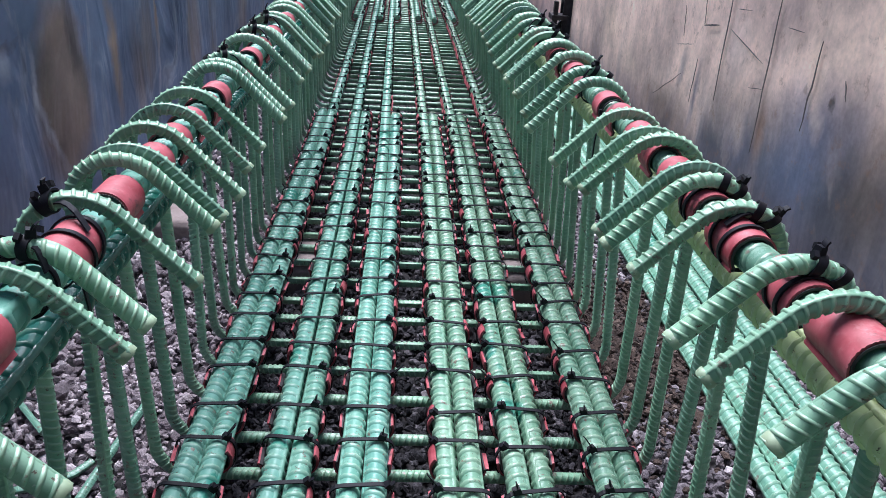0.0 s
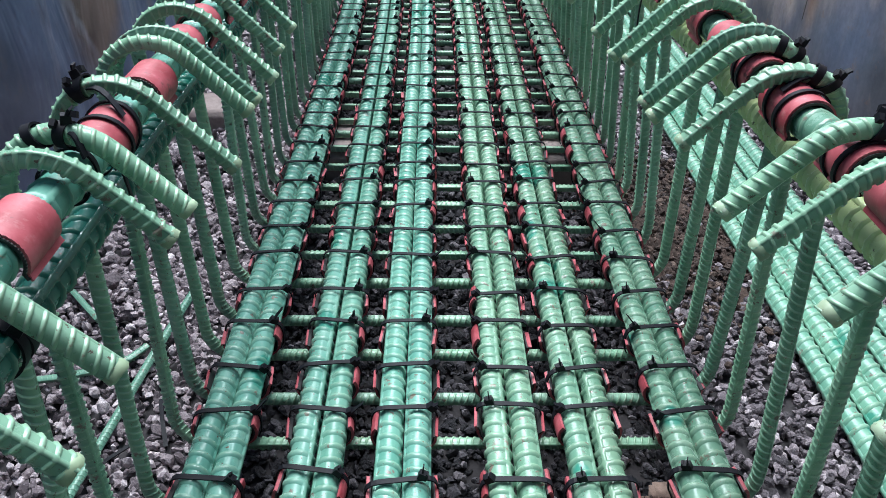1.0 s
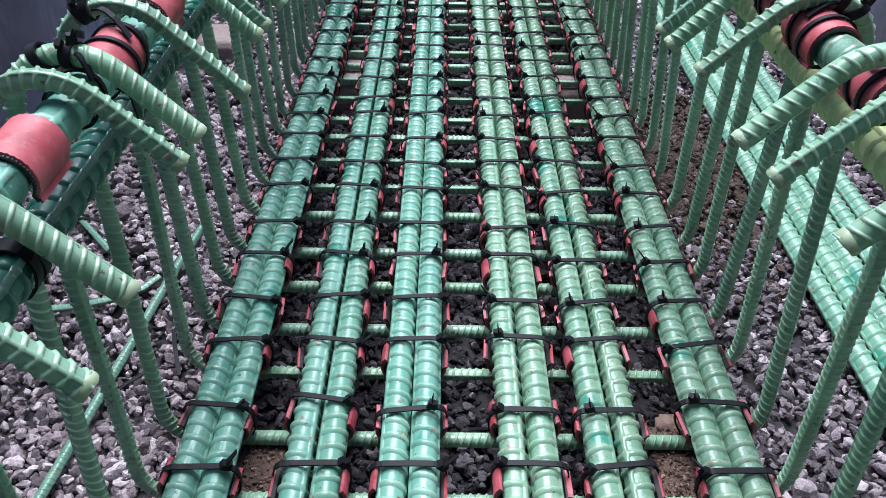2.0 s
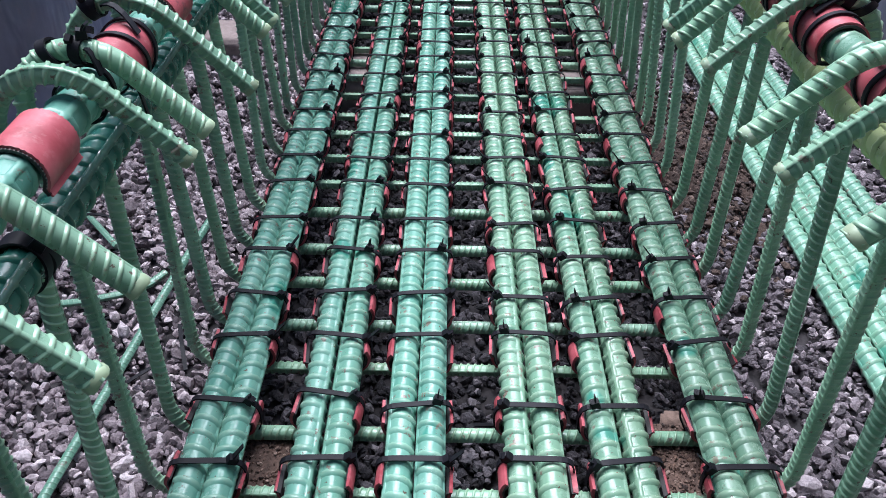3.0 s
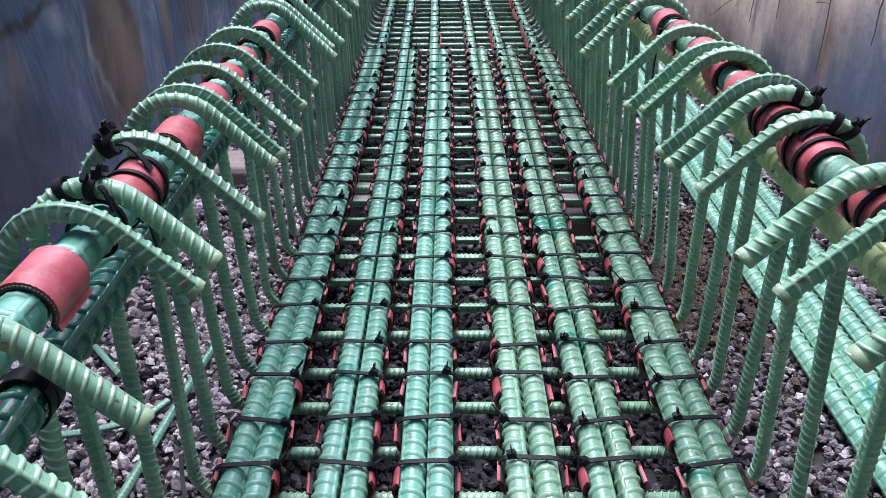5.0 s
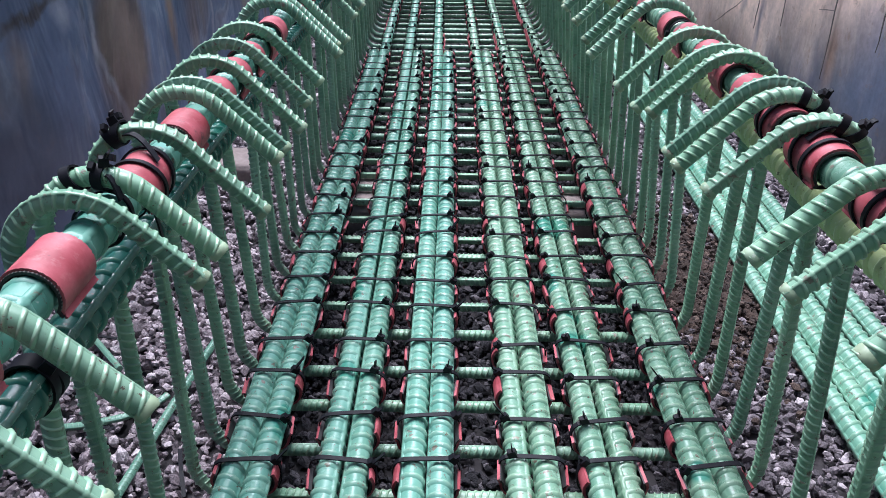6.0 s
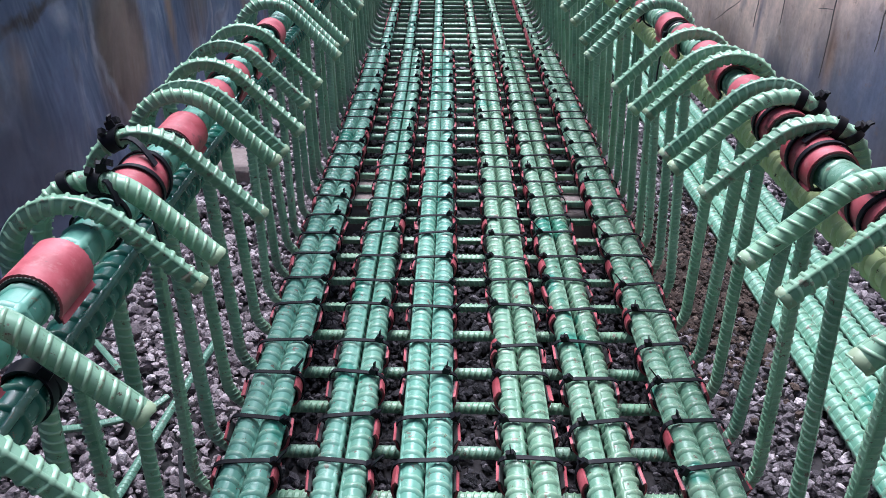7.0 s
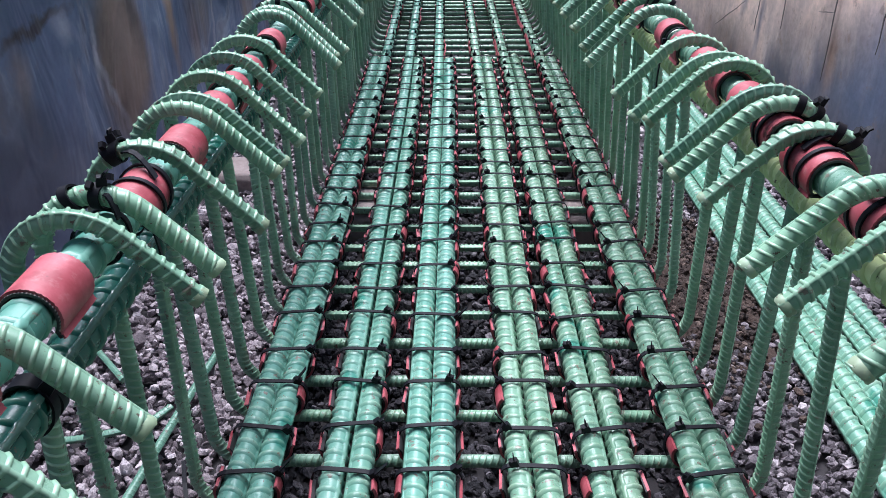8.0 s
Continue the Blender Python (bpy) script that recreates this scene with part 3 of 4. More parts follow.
while _y < 7.9:
    _y += _rng.uniform(0.092, 0.108)
    STATIONS.append((_y, _y + (0.07, 0.0)[len(STATIONS) % 2] + _rng.uniform(-0.02, 0.02), _y + (-0.05, 0.0)[len(STATIONS) % 2] + _rng.uniform(-0.02, 0.02), 0.1, 0.1))
_y = 0.166
while _y > -0.6:
    _y -= 0.1
    STATIONS.append((_y, _y + _rng.uniform(-0.02, 0.03), _y + _rng.uniform(-0.02, 0.03), 0.09, 0.09))


# ---- lengthwise bars ----
def straight_path(y0, y1, bend=True):
    ys = np.append(np.arange(y0, y1 - 0.05, 0.2), y1)
    return [(drift(y) if bend else 0.0, y, 0.0) for y in ys]


def mat_bar(y0, y1, ridge, material, skew):
    """One bar of the mat. ridge: where its lengthwise ridge lies, in degrees from the top towards +x."""
    return ribbed_bar("reinforcing_bar", straight_path(y0, y1), BAR_R, BAR_RIB, BAR_PITCH, [material], (0, 0, 1), skew, radians(90 - ridge), sides=6,
                      fine=(1.2, 3.4), taper=0.3, rib=(0.58, 0.74, 0.90))


LAPPED = []
NEXT = mat_bar(5.75, 8.0, 80, GREEN, 0.003)
RIDGES = ((92, 84), (52, 118), (-66, 96), (40, 72), (58, -38), (76, 74))     # of the two bars of each bundle
for k, bx in enumerate(BUNDLES):
    keep = 1 if k == 0 else -1
    batch = GREEN_WARM if k > 2 else GREEN
    for side in (-1, 1):
        ridge = RIDGES[k][int(side > 0)]
        if side == keep:
            ob = new("reinforcing_bar", mat_bar(-0.9, 8.0, ridge, batch, (0.003, -0.002)[k % 2]))
            ob.location = (bx + keep * 0.0203, 0.004 * k, BAR_Z)
            tagged(ob, "thick green epoxy-coated ribbed bar in the bottom mat", "rebar", "lengthwise bars of the mat")
        else:
            ob = new("reinforcing_bar", mat_bar(-0.9, 3.08, ridge, batch, (-0.003, 0.002)[k % 2]))
            ob.location = (bx - keep * 0.0203, (0.0, -0.01, -0.03, 0.0, 0.01, 0.0)[k], BAR_Z)
            LAPPED.append(tagged(ob, "thick green ribbed bar lapped beside its neighbour, cut end", "rebar", "lapped bars of the mat"))
    ob = new("reinforcing_bar", NEXT)
    ob.location = (bx - keep * 0.0203, (0.03, 0.0, 0.06, 0.1, 0.0, 0.05)[k], BAR_Z)
    tagged(ob, "thick green ribbed bar of the farther lap", "rebar", "lapped bars of the mat")

RAILS = ((-0.320, 0.650), (0.382, 0.664))
SECOND = ((-0.338, 0.577), (0.413, 0.5985))
for side, (x, z) in enumerate(RAILS):
    path = [(rail_shift(side, y), y, rail_rise(side, y)) for y in np.arange(-0.9, 8.01, 0.1)]
    ob = new("reinforcing_bar", ribbed_bar("rail_bar", path, BAR_R, BAR_RIB * 0.7, 0.025, [GREEN_WARM if side else GREEN_RAIL_SHADED], (0, 0, 1), 0.004, 0.8, sides=6, fine=(1.0, 2.8)))
    ob.location = (x, 0, z)
    tagged(ob, "green epoxy-coated bar held in the stirrup hooks", "rebar", "top bars of the cage")
for (x, z), material, tint in zip(SECOND, (GREEN_SHADED, GREEN_YELLOW), ("shade-darkened green", "yellowed green")):
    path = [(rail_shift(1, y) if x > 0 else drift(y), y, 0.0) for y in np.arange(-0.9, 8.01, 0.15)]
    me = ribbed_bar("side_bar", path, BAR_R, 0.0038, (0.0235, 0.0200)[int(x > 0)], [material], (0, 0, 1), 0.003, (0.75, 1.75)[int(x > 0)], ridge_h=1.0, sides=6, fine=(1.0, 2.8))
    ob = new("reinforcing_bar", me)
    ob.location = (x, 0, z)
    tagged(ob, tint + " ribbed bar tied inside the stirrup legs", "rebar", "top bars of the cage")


# ---- stirrups ----
def cut_end(tip, inner, rng, grow=1.0):
    """The sheared, patch-painted end of a bar: an uneven collar with a slightly domed, chipped face."""
    tip, inner = Vector(tip), Vector(inner)
    axis = (tip - inner).normalized()
    side = axis.cross(Vector((0, 1, 0)) if abs(axis.y) < 0.9 else Vector((0, 0, 1))).normalized()
    other = axis.cross(side)
    verts, faces = [], []
    for along, rad in ((-0.0075, 0.0097), (-0.005, 0.0105), (-0.001, 0.0104), (0.0006, 0.0094)):
        for k in range(14):
            q = 2 * math.pi * k / 14
            rr = rad * grow * (1 + rng.uniform(-0.05, 0.05))
            verts.append(tip + axis * (along + rng.uniform(-0.0007, 0.0007)) + (side * math.cos(q) + other * math.sin(q)) * rr)
    for row in range(3):
        for k in range(14):
            faces.append((row * 14 + k, row * 14 + (k + 1) % 14, row * 14 + 14 + (k + 1) % 14, row * 14 + 14 + k))
    faces.append(tuple(range(42, 56)))
    me = mesh_from("cut_end", verts, faces, [PATCH_PAINT, CUT_FACE], mat_index=[0] * 42 + [1])
    me.set_sharp_from_angle(angle=radians(42))
    return me


def stirrup(y, yl, yr, tail_l, tail_r, k):
    rng = random.Random(100 + k)
    xl, xr = LEG_L + drift(y) + rng.uniform(-0.003, 0.003), LEG_R + drift(y) + rng.uniform(-0.003, 0.003)
    loose = 0.001 if y < 1.0 else 0.005
    zl, zr = HOOK_ZL + rng.uniform(-loose, loose), HOOK_ZR + rng.uniform(-loose, loose)
    zr += rail_rise(1, yr)
    R = HOOK_R
    bend_l, bend_r = (0.056, 0.072) if y < 1.5 else (0.044, 0.046)
    pts = []

    def hook(x, z, side, ytop):
        tail = (tail_l if side < 0 else tail_r) + 0.005
        x += hook_shift(int(side > 0), ytop)
        cx = x - side * R
        out = []
        ex, ez = cx - side * R * math.cos(radians(45)), z + R * math.sin(radians(45))
        lean = rng.uniform(-0.003, 0.003)
        out.append((ex - side * tail * 0.70, ytop + lean, ez - tail * 0.71))
        for a in range(135, -1, -9):
            out.append((cx + side * R * math.cos(radians(a)), ytop + lean * a / 135, z + R * math.sin(radians(a))))
        return out

    fl, fr = FOOT_L + drift(y) + rng.uniform(-0.002, 0.002), FOOT_R + drift(y) + rng.uniform(-0.002, 0.002)
    pts += hook(xl, zl, -1, yl)
    for a in range(0, 91, 10):
        zz = CROSS_Z + bend_l - bend_l * math.sin(radians(a))
        pts.append((fl + bend_l - bend_l * math.cos(radians(a)), y + (yl - y) * max(0, (zz - CROSS_Z)) / (zl - CROSS_Z), zz))
    for a in range(90, -1, -10):
        zz = CROSS_Z + bend_r - bend_r * math.sin(radians(a))
        pts.append((fr - bend_r + bend_r * math.cos(radians(a)), y + (yr - y) * max(0, (zz - CROSS_Z)) / (zr - CROSS_Z), zz))
    pts += hook(xr, zr, 1, yr)[::-1]
    near = 0.0 < y < 2.8
    close = 0.0 < y < 1.45
    me = ribbed_bar("stirrup", pts, STIRRUP_R, STIRRUP_RIB, STIRRUP_PITCH if near else 0.020 if 0.0 < y < 4.2 else 0.040, [GREEN_STIRRUP], (0, 1, 0), 0.0036,
                    1.57 + rng.choice((-1, 1)) * rng.uniform(0.45, 1.25), sides=4 if close else 3, fine=(0.0, 99.0) if close else (9.0, 9.0), rib=(0.61, 0.73, 0.87))
    ob = tagged(new("stirrup", me), "green epoxy-coated ribbed stirrup with hooked ends", "stirrup", "stirrups of the cage")
    if k in MARKED:
        side, where = MARKED[k]
        tip, root = (Vector(pts[0]), Vector(pts[1])) if side < 0 else (Vector(pts[-1]), Vector(pts[-2]))
        along = (root - tip).normalized()
        face = Vector((-side * 0.15, -0.80, 0.58))
        face = (face - along * face.dot(along)).normalized()
        v, f = [], []
        for q in where:
            c = tip + along * q + face * (STIRRUP_R + 0.0004)
            other = along.cross(face)
            for w in np.linspace(0, 2 * math.pi, 12, endpoint=False):
                d = along * math.cos(w) + other * math.sin(w)
                box_faces(v, f, Matrix.Translation(c + d * 0.0032 - face * 0.0006 * abs(math.sin(w))) @ Matrix((along.cross(d).cross(d), d, face)).transposed().to_4x4(), (0.0024, 0.0011, 0.0016))
        part("mill_mark", mesh_from("mill_mark", v, f, [GREEN_STIRRUP], smooth=False), ob)
    if near:
        for a, b in ((pts[0], pts[1]), (pts[-1], pts[-2])):
            part("cut_end", cut_end(a, b, rng), ob)
    return ob


MARKED = {8: (-1, (0.030, 0.050, 0.073)), 7: (1, (0.094, 0.075)), 13: (-1, (0.03, 0.05))}      # stirrups whose raised maker's rings show
for k, row in enumerate(STATIONS):
    stirrup(*row, k)
for k, bar in enumerate(LAPPED):
    part("cut_end", cut_end((drift(3.08), 3.08, 0.0), (drift(2.9), 2.9, 0.0), random.Random(k), 1.95), bar)


# ---- hose pads and cable ties on the mat ----
def pad_mesh(variant):
    """Half a hose laid under two bars: one or both edges curl over the bar's shoulder, the other stands off like a plate."""
    rng = random.Random(variant)
    prof = []
    for sgn in (-1, 1):
        curl = rng.random() < 0.6
        side = []
        if curl:
            top = rng.uniform(15, 48)
            for a in np.linspace(top, 0, 4)[:-1]:
                side.append((sgn * (0.0203 + 0.0222 * math.cos(radians(a))), 0.0222 * math.sin(radians(a)), sgn * math.cos(radians(a)), math.sin(radians(a))))
        else:
            side.append((sgn * (0.0425 + rng.uniform(0.001, 0.005)), rng.uniform(-0.002, 0.008), sgn, 0.0))
        for a in range(0, 91, 15):
            side.append((sgn * (0.0203 + 0.0222 * math.cos(radians(a))), -0.0222 * math.sin(radians(a)), sgn * math.cos(radians(a)), -math.sin(radians(a))))
        prof = prof + (side if sgn < 0 else side[::-1])
    out = []
    for shift, thick, m, nm in ((0.0040, 0.0042, RED_HOSE, "hose_pad"), (0.0008, 0.0022, BLACK_LINER, "lining")):
        path = [(x + shift * nx, 0.0, z + shift * nz) for x, z, nx, nz in prof]
        v, f = strip_along(path, 0.040 + (0.0 if m is RED_HOSE else 0.003), thick)
        v = [p + np.array((0, 0.0022 * noise.noise((p[0] * 90, variant, p[2] * 90)), 0)) for p in v]
        out.append(mesh_from(nm, v, f, [m], smooth=False))
    return out


def tie_mesh(variant):
    """A cable tie drawn round two bars and the stirrup: closed strap, ratchet head, trimmed or loose tail."""
    rng = random.Random(50 + variant)
    loop = []
    for a in list(range(180, 89, -15)) + list(range(90, -1, -15)):
        cx = -0.0203 if a > 90 or (a == 90 and not any(p[0] == -0.0203 for p in loop)) else 0.0203
        up = abs(math.sin(radians(a)))
        rr = 0.0292 - 0.0077 * max(0.0, min(1.0, (up - 0.6) / 0.4))
        loop.append((cx + (rr * math.cos(radians(a)) if a != 90 else 0.0), 0, rr * up))
    loop += [(0.0492, 0, -0.010), (0.0485, 0, -0.020), (0.036, 0, -0.048), (0.0, 0, -0.0515), (-0.036, 0, -0.048), (-0.0485, 0, -0.020), (-0.0492, 0, -0.010)]
    v, f = strip_along(loop, 0.0082, 0.0020, closed=True)
    strap = mesh_from("strap", v, f, [BLACK_NYLON], smooth=False)
    v, f = [], []
    a = radians(rng.uniform(38, 72))
    hx, hz = 0.0203 + 0.0300 * math.cos(a), 0.0285 * math.sin(a)
    tilt = Matrix.Translation((hx, 0, hz)) @ Matrix.Rotation(radians(90) - a, 4, "Y") @ Matrix.Rotation(rng.uniform(-0.3, 0.3), 4, "Z")
    box_faces(v, f, tilt, (0.0130, 0.0118, 0.0095))
    box_faces(v, f, tilt @ Matrix.Translation((0.0052, 0, 0.0025)), (0.0040, 0.0092, 0.0066))
    tail = (0.006, 0.009, 0.013, 0.028)[variant % 4]
    end = tilt @ Matrix.Translation((-0.001, rng.uniform(-0.003, 0.003), 0.003)) @ Matrix.Rotation(rng.uniform(-0.9, 0.5), 4, "Y") @ Matrix.Translation((0, 0, tail / 2))
    tv, tf = [], []
    box_faces(tv, tf, end, (0.0018, 0.0075, tail))
    return strap, mesh_from("ratchet_head", v, f, [BLACK_NYLON], smooth=False), mesh_from("tail", tv, tf, [BLACK_NYLON], smooth=False)


PADS = [pad_mesh(k) for k in range(8)]
TIES = [tie_mesh(k) for k in range(8)]


def joined(name, items, material, label, category):
    """Far pieces gathered into one mesh."""
    verts, faces = [], []
    for me, m in items:
        b = len(verts)
        verts += [tuple(m @ v.co) for v in me.vertices]
        faces += [tuple(b + q for q in p.vertices) for p in me.polygons]
    tagged(new(name, mesh_from(name, verts, faces, [material], smooth=False)), label, category, kind="stuff")


_rng = random.Random(11)
far_pads, far_liners, far_ties = [], [], []
for y in sorted(row[0] for row in STATIONS):
    for b, bx in enumerate(BUNDLES):
        single = 3.1 < y < 5.75
        keep = 1 if b == 0 else -1
        x = bx + drift(y)
        turn = 0 if b < 3 else 180
        m_pad = pose(x, y + _rng.uniform(-0.006, 0.008), BAR_Z, 0, _rng.uniform(-3, 3), turn + _rng.uniform(-6, 6))
        m_tie = pose(x, y + 0.012 + _rng.uniform(-0.010, 0.010), BAR_Z + 0.0012, 0, _rng.uniform(-2, 2), turn + _rng.uniform(-9, 9))
        if single:
            squeeze = Matrix.Diagonal((0.52, 1, 1, 1))
            m_pad = Matrix.Translation((keep * 0.0203, 0, 0)) @ m_pad @ squeeze
            m_tie = Matrix.Translation((keep * 0.0203, 0, 0)) @ m_tie @ squeeze
        p, t = PADS[_rng.randrange(8)], TIES[_rng.choice((0, 1, 2, 4, 5, 6, 0, 1, 2, 3, 7))]
        if 0.3 < y < 3.1 and not single:
            thing = new("hose_pad", p[0])
            thing.matrix_world = m_pad
            tagged(thing, "split piece of red rubber hose under paired bars", "hose pad", "hose pads on the mat")
            part("lining", p[1], thing)
            thing = new("cable_tie", t[0])
            thing.matrix_world = m_tie
            tagged(thing, "black nylon cable tie round paired green bars", "cable tie", "cable ties on the mat")
            part("ratchet_head", t[1], thing)
            part("tail", t[2], thing)
        else:
            if not single or _rng.random() < 0.25:
                far_pads.append((p[0], m_pad))
                far_liners.append((p[1], m_pad))
            far_ties += [(me, m_tie) for me in t]
joined("hose_pads", far_pads, RED_HOSE, "red hose pieces farther along the mat", "hose pad")
joined("hose_linings", far_liners, BLACK_LINER, "black linings of the farther hose pieces", "hose pad")
joined("cable_ties", far_ties, BLACK_NYLON, "black cable ties farther along the mat", "cable tie")


# ---- hose sleeves on the top bars ----
def sleeve_meshes(length, flap, inner, seed):
    """A slit hose round the bar: its inner lip springs off and hangs down. inner: +1 where that lip lies towards +x."""
    out = []
    for r, t, m, nm, grow in ((0.0248, 0.0024, RED_HOSE, "sleeve", 0.0), (0.0223, 0.0026, BLACK_LINER, "lining", 0.003)):
        path = [(r * math.cos(radians(-38)) + 0.35 * flap * q, 0, r * math.sin(radians(-38)) - 0.93 * flap * q) for q in (1.0, 0.66, 0.33)]
        path += [(r * math.cos(radians(a)), 0, r * math.sin(radians(a))) for a in np.linspace(-38, 222, 53)]
        if inner < 0:
            path = [(-x, y, z) for x, y, z in path][::-1]
        v, f = strip_along(path, length + grow, t)
        v = [p + np.array((0, 0.0006 * math.sin(k * 0.9 + seed) if m is RED_HOSE else 0.0, 0)) for k, p in enumerate(v)]
        me = mesh_from(nm, v, f, [m])
        me.set_sharp_from_angle(angle=radians(40))
        out.append(me)
    return out


def sleeve(side, y, length, flap, seed):
    red, lining = sleeve_meshes(length, flap, 1 if side == 0 else -1, seed)
    ob = new("hose_sleeve", red)
    ob.matrix_world = pose(RAILS[side][0] + rail_shift(side, y), y, RAILS[side][1] + rail_rise(side, y), 0, (seed * 37 % 17) - 8, 0)
    part("lining", lining, ob)
    if y < 0.8 and side == 0:
        v, f = [], []
        for a in np.arange(-30, 216, 7.5):
            d = Matrix.Rotation(radians(-a), 4, "Y") @ Matrix.Translation((0.0236, -length / 2 - 0.0006, 0))
            box_faces(v, f, d, (0.0007, 0.0022, 0.0011))
        part("ply_cords", mesh_from("ply_cords", v, f, [PLY_CORD], smooth=False), ob)
    return tagged(ob, "red rubber hose sleeve wrapped round the top bar", "hose sleeve", "hose sleeves on the top bars")


LEFT_SLEEVES = ((0.24, 0.05), (0.380, 0.058), (0.566, 0.060), (0.702, 0.058), (0.840, 0.045), (0.934, 0.045), (1.026, 0.045), (1.122, 0.045), (1.204, 0.045), (1.41, 0.04), (1.53, 0.04))
RIGHT_SLEEVES = ((0.27, 0.05), (0.395, 0.075), (0.492, 0.065), (0.620, 0.075), (0.727, 0.052), (0.824, 0.050), (0.920, 0.048), (1.004, 0.046), (1.116, 0.044), (1.204, 0.042), (1.36, 0.04), (1.47, 0.05), (1.56, 0.04))
TIED = ((0.485, 0.580), (0.488, 0.620, 0.732))
for side, rows in ((0, LEFT_SLEEVES), (1, RIGHT_SLEEVES)):
    for k, (y, length) in enumerate(rows):
        sleeve(side, y, length, 0.004 if any(abs(y - ty) < 0.04 for ty in TIED[side]) else 0.006, k)
_rng = random.Random(21)
for side in (0, 1):
    y = 1.65
    while y < 6.5:
        sleeve(side, y, 0.045, 0.006, int(y * 10))
        y += _rng.uniform(0.15, 0.26)


# ---- spare bars lying on the stones ----
spare = ribbed_bar("spare_bar", [(0, y, 0) for y in np.arange(-0.8, 6.01, 0.3)], 0.0179, 0.0032, 0.0250, [GREEN_PALE], (0, 0, 1), 0.006, 0.5, sides=5, fine=(1.2, 2.9), rib=(0.58, 0.74, 0.90))
for x, z, dy, turn in ((0.710, 0.030, 0.0, 0.1), (0.754, 0.031, -0.3, 0.0), (0.799, 0.030, 0.1, 0.1), (0.844, 0.032, 0.2, -0.1), (0.897, 0.030, -0.1, 0.0)):
    ob = new("spare_bar", spare)
    ob.matrix_world = pose(x, dy, z, 0, 40 * x, turn)
    tagged(ob, "chalky pale green ribbed bar lying on crushed stone", "rebar", "spare bars on the ground")


# ---- heavy cable ties on the top bars ----
def ring_path(cx, cz, rx, rz, y, lean, n=22):
    return [(cx + rx * math.cos(a), y + lean * math.sin(a), cz + rz * math.sin(a)) for a in np.linspace(0, 2 * math.pi, n, endpoint=False)]


def heavy_tie(side, y, spread, lean, hook_y, tail, wraps=None):
    """A broad black tie wrapped twice round the hose and once round the hook, with ratchet heads and a stiff tail."""
    cx, cz = RAILS[side][0] + rail_shift(side, y), RAILS[side][1] + rail_rise(side, y)
    sgn = -1 if side == 0 else 1
    hz = HOOK_ZL if side == 0 else HOOK_ZR + rail_rise(1, hook_y)
    hx = (LEG_L + HOOK_R if side == 0 else LEG_R - HOOK_R) + hook_shift(side, hook_y)
    thing = None

    def strap(path, width, across=(0, 1, 0)):
        v, f = strip_along(path, width, 0.0022, closed=True, across=across)
        me = mesh_from("strap", v, f, [BLACK_NYLON])
        me.set_sharp_from_angle(angle=radians(40))
        return me

    on_hose = any(abs(y - sy) < length / 2 for sy, length in (LEFT_SLEEVES, RIGHT_SLEEVES)[side])
    grip = 0.0282 if on_hose else 0.0222
    for k, dy in enumerate((-spread / 2, spread / 2)):
        me = strap(ring_path(cx, cz, grip, grip, y + dy, lean * (1 if k else -0.6), 30), 0.0060)
        if thing is None:
            thing = tagged(new("heavy_cable_tie", me), "heavy black cable tie binding hook, hose and top bar", "cable tie", "heavy ties on the top bars")
        else:
            part("strap", me, thing)
    for ang in wraps or ((56, 84), (55, 80))[side]:
        a = radians(ang)
        c = Vector((hx + sgn * HOOK_R * math.cos(a), hook_y, hz + HOOK_R * math.sin(a)))
        out, tan = Vector((sgn * math.cos(a), 0, math.sin(a))), Vector((-sgn * math.sin(a), 0, math.cos(a)))
        path = [tuple(c + out * 0.0117 * math.cos(q) + Vector((0, 0.0117 * math.sin(q), 0)) + tan * (0.004 * math.sin(q + ang))) for q in np.linspace(0, 2 * math.pi, 24, endpoint=False)]
        part("strap", strap(path, 0.0095, tuple(tan)), thing)
    v, f = [], []
    base = Matrix.Translation(c + out * 0.016) @ Matrix.Rotation(sgn * (radians(90) - a), 4, "Y")
    box_faces(v, f, base @ Matrix.Rotation(0.4, 4, "Z"), (0.010, 0.009, 0.008))
    box_faces(v, f, base @ Matrix.Translation((0.003, 0.010, 0.000)) @ Matrix.Rotation(-0.5, 4, "X"), (0.007, 0.008, 0.006))
    box_faces(v, f, base @ Matrix.Translation((-0.008, -0.008, -0.003)) @ Matrix.Rotation(0.7, 4, "X"), (0.006, 0.008, 0.006))
    part("ratchet_head", mesh_from("ratchet_head", v, f, [BLACK_NYLON], smooth=False), thing)
    v, f = strip_along([tuple(base @ Vector((0.002 + 0.4 * tail * q * q, 0.2 * tail * q, 0.004 + tail * q))) for q in np.linspace(0, 1, 6)], 0.009, 0.002)
    part("tail", mesh_from("tail", v, f, [BLACK_NYLON], smooth=False), thing)
    start, end = c - out * 0.002, Vector((cx - sgn * 0.020, y, cz + 0.021))
    path = [tuple(start.lerp(end, q) + Vector((0, 0, 0.013 * math.sin(math.pi * q)))) for q in np.linspace(0, 1, 7)]
    v, f = strip_along(path, 0.009, 0.0022)
    part("strap", mesh_from("strap", v, f, [BLACK_NYLON], smooth=False), thing)


